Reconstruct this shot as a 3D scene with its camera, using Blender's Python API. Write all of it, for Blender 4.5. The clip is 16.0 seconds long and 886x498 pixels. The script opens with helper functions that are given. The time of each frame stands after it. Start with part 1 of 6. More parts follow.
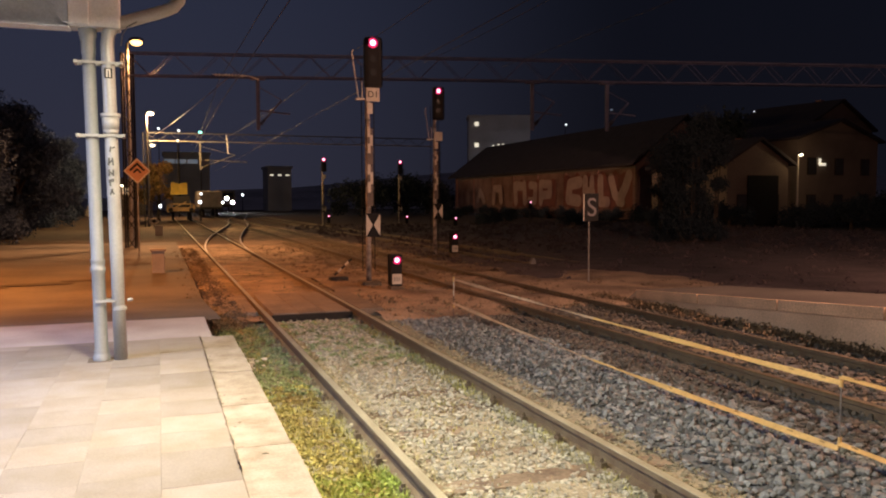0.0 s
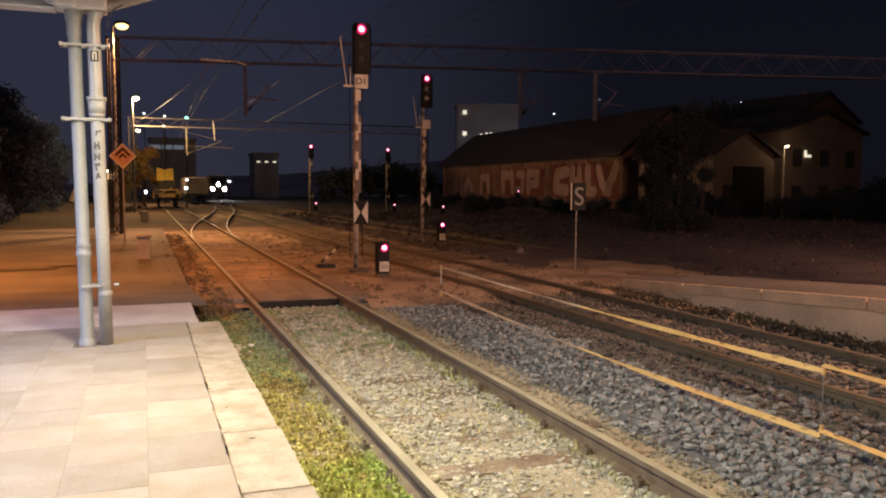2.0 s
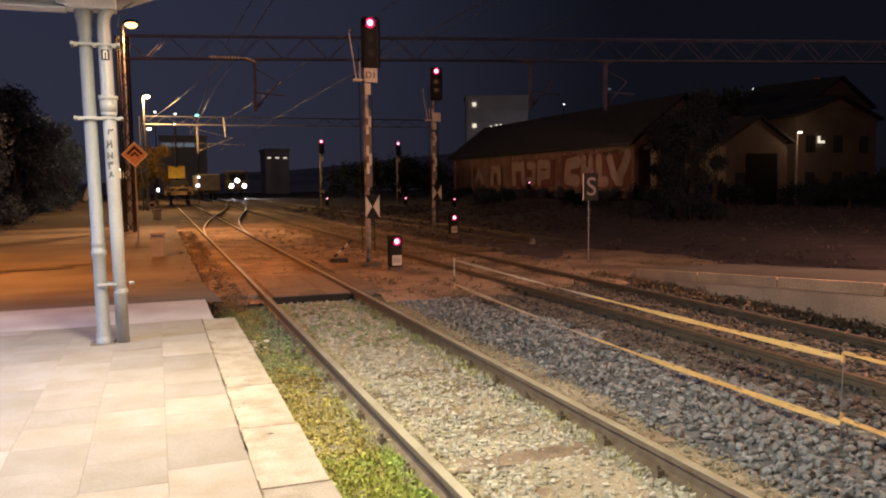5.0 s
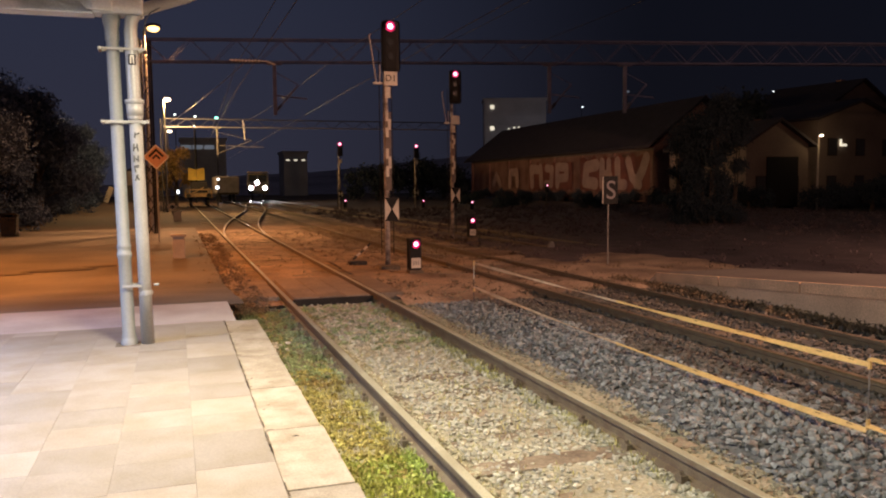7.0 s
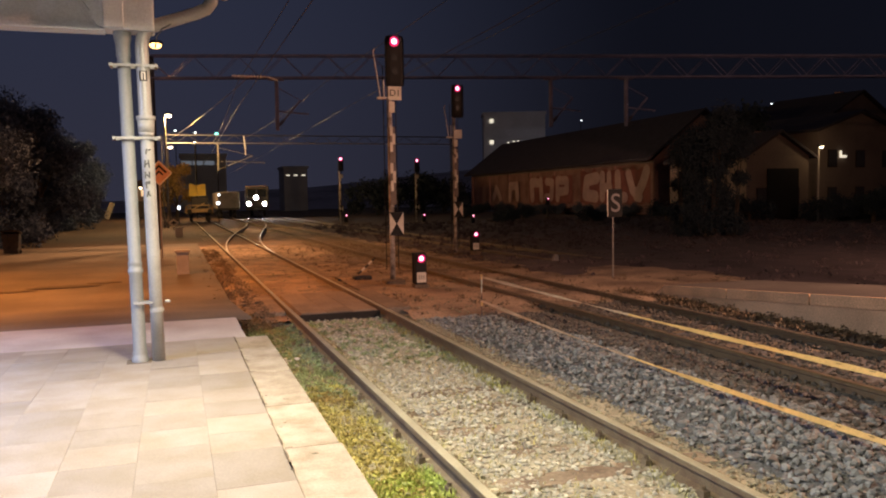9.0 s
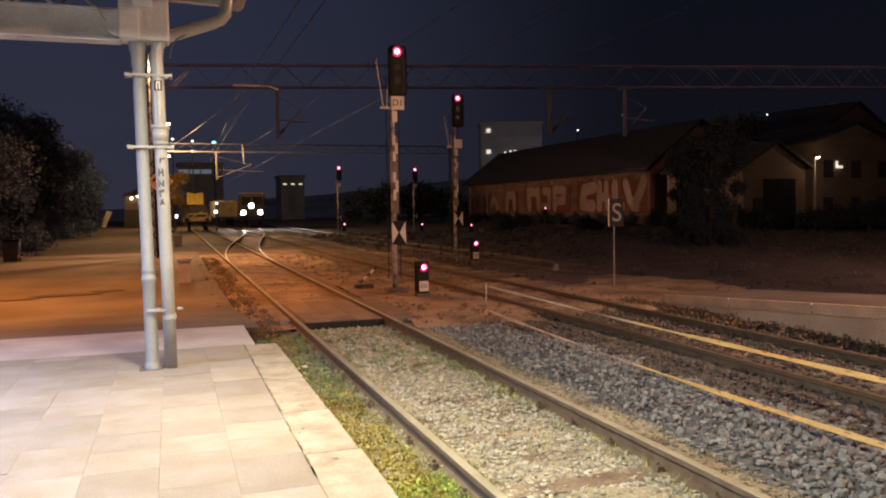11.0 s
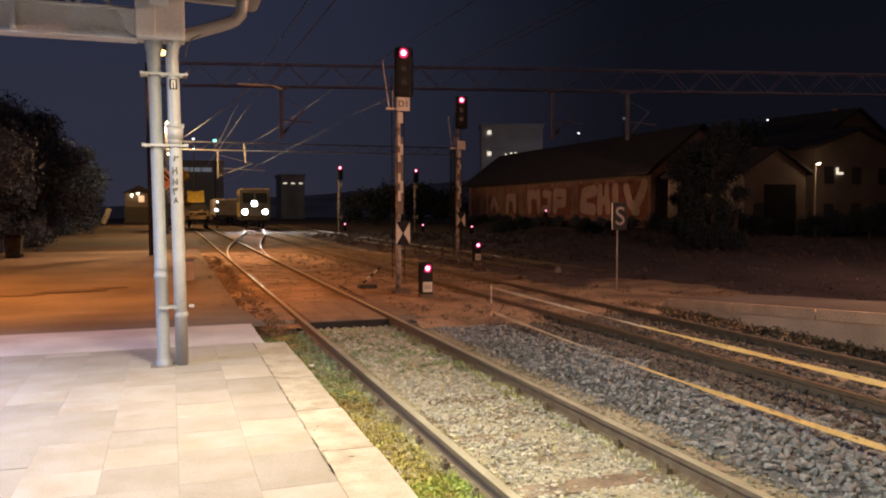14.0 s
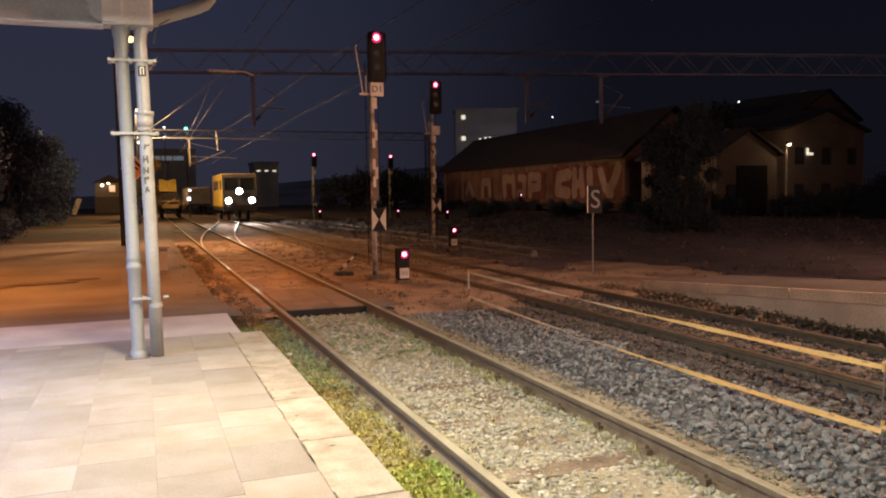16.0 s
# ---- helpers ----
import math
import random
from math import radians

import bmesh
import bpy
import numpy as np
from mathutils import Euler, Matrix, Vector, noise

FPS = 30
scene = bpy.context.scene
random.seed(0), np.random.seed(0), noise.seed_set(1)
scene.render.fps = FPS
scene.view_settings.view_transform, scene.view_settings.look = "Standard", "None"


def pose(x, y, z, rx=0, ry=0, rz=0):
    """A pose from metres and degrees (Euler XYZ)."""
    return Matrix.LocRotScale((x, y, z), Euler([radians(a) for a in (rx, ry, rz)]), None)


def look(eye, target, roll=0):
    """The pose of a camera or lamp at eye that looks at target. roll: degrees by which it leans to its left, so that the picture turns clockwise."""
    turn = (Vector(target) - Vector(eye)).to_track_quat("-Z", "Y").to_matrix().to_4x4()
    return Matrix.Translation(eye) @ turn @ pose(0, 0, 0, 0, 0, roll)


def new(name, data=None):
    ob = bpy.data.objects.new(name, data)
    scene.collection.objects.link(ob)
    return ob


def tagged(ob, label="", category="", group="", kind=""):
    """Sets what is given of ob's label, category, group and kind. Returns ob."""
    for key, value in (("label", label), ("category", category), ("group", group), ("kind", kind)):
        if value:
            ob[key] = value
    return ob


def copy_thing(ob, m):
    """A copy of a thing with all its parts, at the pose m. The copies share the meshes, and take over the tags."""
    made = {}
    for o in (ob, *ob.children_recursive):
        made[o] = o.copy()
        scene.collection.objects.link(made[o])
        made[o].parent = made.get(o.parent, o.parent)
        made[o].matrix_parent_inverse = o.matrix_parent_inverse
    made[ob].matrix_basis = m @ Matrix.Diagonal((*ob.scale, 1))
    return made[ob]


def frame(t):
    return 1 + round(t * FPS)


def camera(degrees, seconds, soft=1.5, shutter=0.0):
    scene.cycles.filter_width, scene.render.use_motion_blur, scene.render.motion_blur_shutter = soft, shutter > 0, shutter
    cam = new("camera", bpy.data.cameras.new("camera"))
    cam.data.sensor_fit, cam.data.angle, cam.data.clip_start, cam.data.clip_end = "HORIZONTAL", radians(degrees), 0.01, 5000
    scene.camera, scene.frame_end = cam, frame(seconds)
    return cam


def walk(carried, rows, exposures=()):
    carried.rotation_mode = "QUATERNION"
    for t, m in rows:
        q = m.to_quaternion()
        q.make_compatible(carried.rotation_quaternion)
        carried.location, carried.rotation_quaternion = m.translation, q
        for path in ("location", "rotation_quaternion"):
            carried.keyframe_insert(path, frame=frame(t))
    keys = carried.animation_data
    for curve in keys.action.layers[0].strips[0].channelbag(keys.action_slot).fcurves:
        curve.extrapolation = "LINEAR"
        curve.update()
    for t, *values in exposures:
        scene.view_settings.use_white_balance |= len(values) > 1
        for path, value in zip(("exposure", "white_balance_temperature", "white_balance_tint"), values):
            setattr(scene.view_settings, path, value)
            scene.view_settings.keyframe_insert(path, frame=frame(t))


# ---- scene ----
cam = camera(58.4, 16.0, 2.0)
PATH = [
    (0, (0.008, -0.49, 1.816), (0.682, 1.389, 1.693), -0.2),
    (0.5, (0.016, -0.499, 1.815), (0.702, 1.375, 1.679), -0.1),
    (1, (0.002, -0.506, 1.813), (0.698, 1.364, 1.674), -0.0),
    (1.5, (0.0, -0.52, 1.814), (0.701, 1.347, 1.669), 0.1),
    (2, (-0.002, -0.496, 1.805), (0.702, 1.37, 1.653), 0.3),
    (2.5, (-0.004, -0.491, 1.805), (0.7, 1.374, 1.645), 0.3),
    (3, (-0.014, -0.469, 1.792), (0.678, 1.401, 1.627), -0.1),
    (3.5, (-0.01, -0.471, 1.794), (0.672, 1.401, 1.62), -0.5),
    (4, (-0.007, -0.477, 1.8), (0.674, 1.395, 1.626), -0.7),
    (6.5, (-0.032, -0.467, 1.805), (0.618, 1.417, 1.641), -0.6),
    (7, (-0.057, -0.477, 1.814), (0.578, 1.412, 1.651), -0.6),
    (7.5, (-0.119, -0.433, 1.817), (0.506, 1.46, 1.666), -0.8),
    (8, (-0.135, -0.418, 1.818), (0.493, 1.476, 1.676), -1.0),
    (8.5, (-0.138, -0.447, 1.819), (0.494, 1.445, 1.683), -1.1),
    (9, (-0.156, -0.408, 1.817), (0.481, 1.484, 1.689), -1.0),
    (11.5, (-0.324, -0.46, 1.817), (0.324, 1.43, 1.721), -0.9),
    (12, (-0.332, -0.486, 1.824), (0.318, 1.403, 1.735), -1.1),
    (12.5, (-0.394, -0.454, 1.866), (0.267, 1.432, 1.788), 2.1),
    (13, (-0.441, -0.358, 1.823), (0.217, 1.529, 1.737), 0.7),
    (13.5, (-0.451, -0.406, 1.827), (0.205, 1.481, 1.738), 0.1),
    (14, (-0.429, -0.45, 1.822), (0.221, 1.439, 1.72), -0.1),
    (14.5, (-0.426, -0.461, 1.825), (0.22, 1.428, 1.717), -0.7),
    (15, (-0.425, -0.442, 1.82), (0.226, 1.446, 1.703), -0.8),
    (15.5, (-0.428, -0.434, 1.819), (0.238, 1.448, 1.694), -1.0),
    (16, (-0.427, -0.405, 1.821), (0.279, 1.461, 1.682), -0.9),
]
walk(cam, [(t, look(eye, target, roll)) for t, eye, target, roll in PATH])

# ---------------------------------------------------------------- light
RND = random.Random(7)
NP = np.random.default_rng(11)

world = bpy.data.worlds.new("night_sky")
world.use_nodes = True
scene.world = world
wn, wl = world.node_tree.nodes, world.node_tree.links
w_co = wn.new("ShaderNodeTexCoord")
w_sep = wn.new("ShaderNodeSeparateXYZ")
w_ramp = wn.new("ShaderNodeValToRGB")
wl.new(w_co.outputs["Generated"], w_sep.inputs[0])
wl.new(w_sep.outputs["Z"], w_ramp.inputs[0])
w_ramp.color_ramp.elements[0].position, w_ramp.color_ramp.elements[0].color = 0.0, (0.0100, 0.0100, 0.0165, 1)
w_ramp.color_ramp.elements[1].position, w_ramp.color_ramp.elements[1].color = 0.40, (0.0070, 0.0090, 0.0180, 1)
w_top = w_ramp.color_ramp.elements.new(0.8)
w_top.color = (0.030, 0.027, 0.037, 1)
# the town's glow, widest over the station throat
w_dot = wn.new("ShaderNodeVectorMath")
w_dot.operation = "DOT_PRODUCT"
w_dot.inputs[1].default_value = (-0.25, 0.96, 0.10)
w_map = wn.new("ShaderNodeMapRange")
w_map.interpolation_type = "SMOOTHSTEP"
w_map.inputs["From Min"].default_value, w_map.inputs["From Max"].default_value = 0.66, 1.0
w_map.inputs["To Min"].default_value, w_map.inputs["To Max"].default_value = 0.54, 2.8
w_mul = wn.new("ShaderNodeVectorMath")
w_mul.operation = "SCALE"
wl.new(w_co.outputs["Generated"], w_dot.inputs[0])
wl.new(w_dot.outputs["Value"], w_map.inputs["Value"])
wl.new(w_ramp.outputs[0], w_mul.inputs[0])
wl.new(w_map.outputs[0], w_mul.inputs["Scale"])
wl.new(w_mul.outputs[0], wn["Background"].inputs[0])
wn["Background"].inputs[1].default_value = 1.0


def area_light(name, m, power, color, sx, sy):
    d = bpy.data.lights.new(name, "AREA")
    d.shape, d.size, d.size_y, d.energy, d.color = "RECTANGLE", sx, sy, power, color
    ob = new(name, d)
    ob.matrix_world = m
    return ob


def point_light(name, at, power, color, radius=0.12):
    d = bpy.data.lights.new(name, "POINT")
    d.energy, d.color, d.shadow_soft_size = power, color, radius
    ob = new(name, d)
    ob.location = at
    return ob


def spot_light(name, at, power, color, degrees, tilt=0.0):
    """A lamp in a hood that throws its light downwards."""
    d = bpy.data.lights.new(name, "SPOT")
    d.energy, d.color, d.shadow_soft_size, d.spot_size, d.spot_blend = power, color, 0.12, radians(degrees), 0.85
    ob = new(name, d)
    ob.matrix_world = pose(*at, tilt)
    return ob


WARM_TUBE = (1.0, 0.85, 0.60)
SODIUM = (1.0, 0.30, 0.045)
# fluorescent fittings under the platform roof
for ly, power in ((5.0, 325), (1.7, 100), (-1.1, 105), (-4.0, 110)):
    area_light("canopy_tube_light", pose(0.18, ly, 3.42), power, WARM_TUBE, 0.18, 1.3)
for ly, power in ((5.6, 450), (1.6, 205)):
    area_light("canopy_tube_light", pose(-3.7, ly, 3.42), power, (0.50, 0.59, 1.0), 0.18, 1.3)
# sodium street lamps of the station yard, the first outside the view
spot_light("yard_lamp_light", (-5.2, 16.6, 7.3), 7700, SODIUM, 146, 12.0)
spot_light("sodium_lamp_light", (-0.6, 33.0, 7.80), 6000, (1.0, 0.44, 0.17), 150)
point_light("far_lamp_light", (-0.34, 60.0, 7.72), 5000, (1.0, 0.60, 0.26))
point_light("far_lamp_light", (-0.5, 92.0, 7.4), 4000, (1.0, 0.55, 0.22))
# added lamp beyond the second platform, outside the view, brightening yard and platform
point_light("yard_fill_light", (12.8, 4.0, 6.2), 5700, (1.0, 0.50, 0.32))
# added lamp behind the warehouse that brightens the pale flats
point_light("flats_fill_light", (66.0, 137.0, 7.0), 420, (0.85, 0.9, 1.0))
point_light("street_lamp_light", (43.8, 44.2, 4.95), 46, (1.0, 0.68, 0.36))


# narrow spot added outside the view to brighten the warehouse wall
flood = bpy.data.lights.new("wall_fill_light", "SPOT")
flood.energy, flood.color, flood.spot_size, flood.spot_blend, flood.shadow_soft_size = 34000, (1.0, 0.50, 0.36), radians(10.4), 0.4, 0.2
new("wall_fill_light", flood).matrix_world = look((27.0, 17.0, 4.6), (40.6, 80.0, 3.4))


# ---------------------------------------------------------------- materials
def mat(name, color, rough=0.7, metal=0.0, var=0.25, scale=6.0, fine=60.0, bump=0.3, tint=None, rand=0.0, island=0.0, dist=0.01):
    """Principled surface with stains at a large scale, grain at a small one, relief from both."""
    m = bpy.data.materials.new(name)
    m.use_nodes = True
    n, k = m.node_tree.nodes, m.node_tree.links
    p = n["Principled BSDF"]
    co = n.new("ShaderNodeTexCoord")
    info = n.new("ShaderNodeObjectInfo")
    add = n.new("ShaderNodeVectorMath")
    mul = n.new("ShaderNodeVectorMath")
    mul.operation = "SCALE"
    mul.inputs[0].default_value = (37.0, 53.0, 29.0)
    k.new(info.outputs["Random"], mul.inputs["Scale"])
    k.new(co.outputs["Object"], add.inputs[0])
    k.new(mul.outputs[0], add.inputs[1])
    big, small = n.new("ShaderNodeTexNoise"), n.new("ShaderNodeTexNoise")
    big.inputs["Scale"].default_value, big.inputs["Detail"].default_value = scale, 6
    small.inputs["Scale"].default_value, small.inputs["Detail"].default_value = fine, 3
    for tex in (big, small):
        k.new(add.outputs[0], tex.inputs["Vector"])
    ramp = n.new("ShaderNodeValToRGB")
    dark = tint or tuple(c * (1 - 1.6 * var) if var < 0.6 else c * 0.1 for c in color)
    ramp.color_ramp.elements[0].position, ramp.color_ramp.elements[0].color = 0.32, (*dark, 1)
    ramp.color_ramp.elements[1].position, ramp.color_ramp.elements[1].color = 0.62, (*color, 1)
    k.new(big.outputs["Fac"], ramp.inputs[0])
    mix = n.new("ShaderNodeMix")
    mix.data_type, mix.blend_type = "RGBA", "MULTIPLY"
    mix.inputs["Factor"].default_value = 1.0
    grain = n.new("ShaderNodeMapRange")
    grain.inputs["From Min"].default_value, grain.inputs["From Max"].default_value = 0.3, 0.7
    grain.inputs["To Min"].default_value, grain.inputs["To Max"].default_value = 1 - var, 1 + var * 0.6
    k.new(small.outputs["Fac"], grain.inputs["Value"])
    k.new(ramp.outputs[0], mix.inputs["A"])
    k.new(grain.outputs[0], mix.inputs["B"])
    last = mix.outputs["Result"]
    if rand or island:
        hue = n.new("ShaderNodeHueSaturation")
        rng = n.new("ShaderNodeMapRange")
        amount = rand or island
        rng.inputs["To Min"].default_value, rng.inputs["To Max"].default_value = 1 - amount, 1 + amount
        if rand:
            k.new(info.outputs["Random"], rng.inputs["Value"])
        else:
            geo = n.new("ShaderNodeNewGeometry")
            k.new(geo.outputs["Random Per Island"], rng.inputs["Value"])
        k.new(rng.outputs[0], hue.inputs["Value"])
        k.new(last, hue.inputs["Color"])
        last = hue.outputs[0]
    k.new(last, p.inputs["Base Color"])
    rr = n.new("ShaderNodeMapRange")
    rr.inputs["To Min"].default_value, rr.inputs["To Max"].default_value = max(rough - 0.12, 0.05), min(rough + 0.12, 1)
    k.new(big.outputs["Fac"], rr.inputs["Value"])
    k.new(rr.outputs[0], p.inputs["Roughness"])
    p.inputs["Metallic"].default_value = metal
    if bump:
        b = n.new("ShaderNodeBump")
        b.inputs["Strength"].default_value, b.inputs["Distance"].default_value = bump, dist
        k.new(small.outputs["Fac"], b.inputs["Height"])
        k.new(b.outputs[0], p.inputs["Normal"])
    return m


def glow(name, color, strength):
    m = bpy.data.materials.new(name)
    m.use_nodes = True
    n = m.node_tree.nodes
    p = n["Principled BSDF"]
    p.inputs["Base Color"].default_value = (*color, 1)
    p.inputs["Emission Color"].default_value = (*color, 1)
    p.inputs["Emission Strength"].default_value = strength
    return m


def glass(name, color=(0.02, 0.025, 0.03)):
    m = bpy.data.materials.new(name)
    m.use_nodes = True
    p = m.node_tree.nodes["Principled BSDF"]
    p.inputs["Base Color"].default_value = (*color, 1)
    p.inputs["Roughness"].default_value = 0.22
    return m


M_TILE = mat("cream_paving_slab", (0.25, 0.222, 0.186), 0.8, var=0.12, scale=3.4, fine=90, bump=0.16, tint=(0.205, 0.172, 0.126), rand=0.15)
M_KERB = mat("worn_kerb_stone", (0.31, 0.273, 0.214), 0.85, var=0.16, scale=5.5, fine=70, bump=0.35, tint=(0.20, 0.165, 0.115), rand=0.09)
M_JOINT = mat("sandy_joint_mortar", (0.24, 0.21, 0.165), 0.95, var=0.3, scale=5, fine=50)
M_CONC = mat("grey_concrete", (0.28, 0.265, 0.26), 0.85, var=0.18, scale=1.6, fine=60, bump=0.25)
# weathered concrete, lightened for the light that falls on the face
M_CONC2 = mat("weathered_lit_concrete", (0.80, 0.57, 0.40), 0.9, var=0.2, scale=1.1, fine=40, bump=0.3)
M_ASPHALT = mat("worn_asphalt", (0.14, 0.125, 0.11), 0.85, var=0.32, scale=0.5, fine=60, bump=0.5, tint=(0.07, 0.062, 0.055))
M_SOIL = mat("dark_soil", (0.075, 0.06, 0.045), 0.95, var=0.35, scale=0.5, fine=18, bump=0.7, tint=(0.035, 0.03, 0.024), dist=0.03)
M_SAND = mat("trodden_brown_gravel", (0.38, 0.285, 0.20), 0.95, var=0.42, scale=0.9, fine=26, bump=0.9, tint=(0.14, 0.10, 0.072), dist=0.02)
M_DIRT = mat("grey_brown_joint_dirt", (0.17, 0.13, 0.09), 0.95, var=0.4, scale=6, fine=40)
M_BED = mat("old_ballast_fines", (0.38, 0.365, 0.262), 0.95, var=0.3, scale=1.4, fine=34, bump=0.9, tint=(0.27, 0.25, 0.17), dist=0.03)
M_STONE = mat("pale_ballast_stone", (0.42, 0.415, 0.325), 0.85, var=0.2, scale=9, fine=50, bump=0.3, island=0.36)
M_OLDSTONE = mat("earthy_ballast_stone", (0.29, 0.275, 0.19), 0.9, var=0.25, scale=9, fine=50, bump=0.3, island=0.35)
M_HEAPBED = mat("new_ballast_fines", (0.15, 0.155, 0.155), 0.95, var=0.35, scale=2, fine=30, bump=0.9, dist=0.03)
M_HEAP = mat("blue_grey_ballast_stone", (0.215, 0.232, 0.228), 0.7, var=0.2, scale=9, fine=50, bump=0.3, island=0.55)
M_DARKSTONE = mat("brown_ballast_stone", (0.125, 0.113, 0.096), 0.9, var=0.25, scale=9, fine=50, bump=0.3, island=0.4)
M_RAIL = mat("rusty_rail_steel", (0.165, 0.135, 0.09), 0.6, metal=0.15, var=0.25, scale=7, fine=80, bump=0.15, tint=(0.12, 0.085, 0.058))
M_RAILTOP = mat("worn_rail_head", (0.52, 0.50, 0.36), 0.34, metal=0.25, var=0.2, scale=3, fine=90, bump=0.05, tint=(0.40, 0.375, 0.26))
M_PORC = mat("white_porcelain", (0.85, 0.84, 0.82), 0.14, var=0.05, scale=5, fine=40, bump=0.0)
M_SCRAWL = mat("faded_marker_ink", (0.085, 0.085, 0.083), 0.6, var=0.4, scale=30, fine=90, bump=0)
M_BRIGHTRAIL = mat("polished_turnout_rail", (0.84, 0.81, 0.77), 0.40, metal=0.5, var=0.2, scale=3, fine=90, bump=0.04)
M_SLEEPER = mat("weathered_sleeper_wood", (0.25, 0.21, 0.145), 0.9, var=0.3, scale=4, fine=35, bump=0.6, tint=(0.13, 0.10, 0.07), rand=0.2)
M_DECK = mat("worn_crossing_timber", (0.26, 0.20, 0.145), 0.9, var=0.3, scale=2, fine=30, bump=0.5, tint=(0.17, 0.13, 0.095), rand=0.12)
M_OLIVE = mat("olive_brown_moss", (0.44, 0.42, 0.14), 0.8, var=0.3, scale=2, fine=25, bump=0, tint=(0.26, 0.20, 0.08), island=0.5)
M_FARWEED = mat("dull_green_weeds", (0.30, 0.38, 0.19), 0.8, var=0.3, scale=2, fine=25, bump=0, tint=(0.18, 0.22, 0.12), island=0.5)
M_SCRUB = mat("dark_scrub", (0.11, 0.085, 0.092), 0.95, var=0.3, scale=1.2, fine=16, bump=0.6, dist=0.03, island=0.4)
# near-black for the shadow below the crossing deck's front edge
M_GAPSHADE = mat("deck_gap_shade", (0.022, 0.018, 0.015), 0.9, var=0.3, scale=4, fine=30, bump=0.5)
# the brown gravel again, darkened so the far yard looks less lit
M_SAND2 = mat("dimmed_brown_gravel", (0.10, 0.064, 0.038), 0.95, var=0.42, scale=0.9, fine=26, bump=0.9, tint=(0.08, 0.055, 0.04), dist=0.02)
M_GRASS = mat("grass_blades", (0.38, 0.38, 0.115), 0.6, var=0.3, scale=1.4, fine=25, bump=0, tint=(0.38, 0.31, 0.12), island=0.45)
M_WEED = mat("weed_leaves", (0.30, 0.40, 0.08), 0.55, var=0.3, scale=2, fine=25, bump=0, tint=(0.32, 0.32, 0.08), island=0.45)
M_DEADWEED = mat("withered_weeds", (0.19, 0.14, 0.085), 0.85, var=0.3, scale=2, fine=25, bump=0, tint=(0.11, 0.08, 0.05), island=0.5)
# leaf colour is bluish to carry the violet haze among the trees
M_LEAF = mat("haze_blue_leaves", (0.050, 0.078, 0.145), 0.95, var=0.15, scale=0.4, fine=8, bump=0, island=0.12)
M_DARKLEAF = mat("dark_shrub_leaves", (0.028, 0.045, 0.060), 0.95, var=0.15, scale=0.4, fine=8, bump=0, island=0.15)
# orange of the street lamp is part of this leaf colour
M_LITLEAF = mat("lamplit_orange_leaves", (0.50, 0.33, 0.11), 0.7, var=0.3, scale=0.6, fine=8, bump=0, island=0.5)
M_BARK = mat("dark_bark", (0.09, 0.07, 0.055), 0.95, var=0.35, scale=3, fine=25, bump=0.8)
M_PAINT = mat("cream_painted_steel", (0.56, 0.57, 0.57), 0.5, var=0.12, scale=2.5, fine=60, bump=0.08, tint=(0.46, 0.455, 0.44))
# column paint set darker than the roof's to offset the near tubes' light
M_COLUMN = mat("grey_blue_darkened_paint", (0.205, 0.212, 0.212), 0.55, var=0.10, scale=2.5, fine=60, bump=0.06, tint=(0.17, 0.175, 0.172))
M_PIPE = mat("white_painted_pipe", (0.29, 0.29, 0.28), 0.34, var=0.12, scale=4, fine=60, bump=0.07, tint=(0.245, 0.242, 0.23))
M_ROOF = mat("painted_roof_boards", (0.30, 0.27, 0.25), 0.7, var=0.15, scale=2, fine=40, bump=0.2)
M_BLACK = mat("matt_black_paint", (0.008, 0.008, 0.009), 0.85, var=0.2, scale=5, fine=40, bump=0.1)
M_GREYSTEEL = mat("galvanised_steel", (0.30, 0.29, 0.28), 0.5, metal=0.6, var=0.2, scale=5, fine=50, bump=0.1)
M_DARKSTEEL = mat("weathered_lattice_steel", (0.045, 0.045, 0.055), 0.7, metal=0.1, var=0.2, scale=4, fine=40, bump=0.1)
M_WHITE = mat("dirty_white_enamel", (0.62, 0.58, 0.50), 0.5, var=0.14, scale=5, fine=60, bump=0.05)
M_RED = mat("faded_dark_enamel", (0.13, 0.10, 0.085), 0.5, var=0.2, scale=5, fine=60, bump=0.05)
M_YELLOWTAPE = mat("yellow_barrier_tape", (0.68, 0.46, 0.18), 0.4, var=0.12, scale=5, fine=40, bump=0.15)
M_TAPEPALE = mat("pale_barrier_tape", (0.60, 0.45, 0.30), 0.45, var=0.15, scale=5, fine=40, bump=0.15)
M_ORANGE = mat("orange_sign_enamel", (0.50, 0.26, 0.14), 0.5, var=0.12, scale=5, fine=50, bump=0.05)
M_YELLOW = mat("yellow_machine_paint", (0.85, 0.58, 0.03), 0.45, var=0.15, scale=2, fine=40, bump=0.08)
M_CREAM = mat("dirty_cream_machine_paint", (0.68, 0.46, 0.20), 0.5, var=0.2, scale=2, fine=40, bump=0.08)
M_BIN = mat("dark_glossy_plastic", (0.012, 0.013, 0.02), 0.2, var=0.1, scale=4, fine=50, bump=0.03)
M_DULL = mat("dull_brown_grey_paint", (0.035, 0.03, 0.026), 0.6, var=0.2, scale=2, fine=40, bump=0.08)
M_RUBBER = mat("dark_greasy_steel", (0.03, 0.027, 0.025), 0.6, metal=0.3, var=0.3, scale=5, fine=40, bump=0.15)
M_WALL = mat("stained_warehouse_plaster", (0.33, 0.20, 0.16), 0.9, var=0.2, scale=0.6, fine=10, bump=0.3, tint=(0.20, 0.10, 0.075))
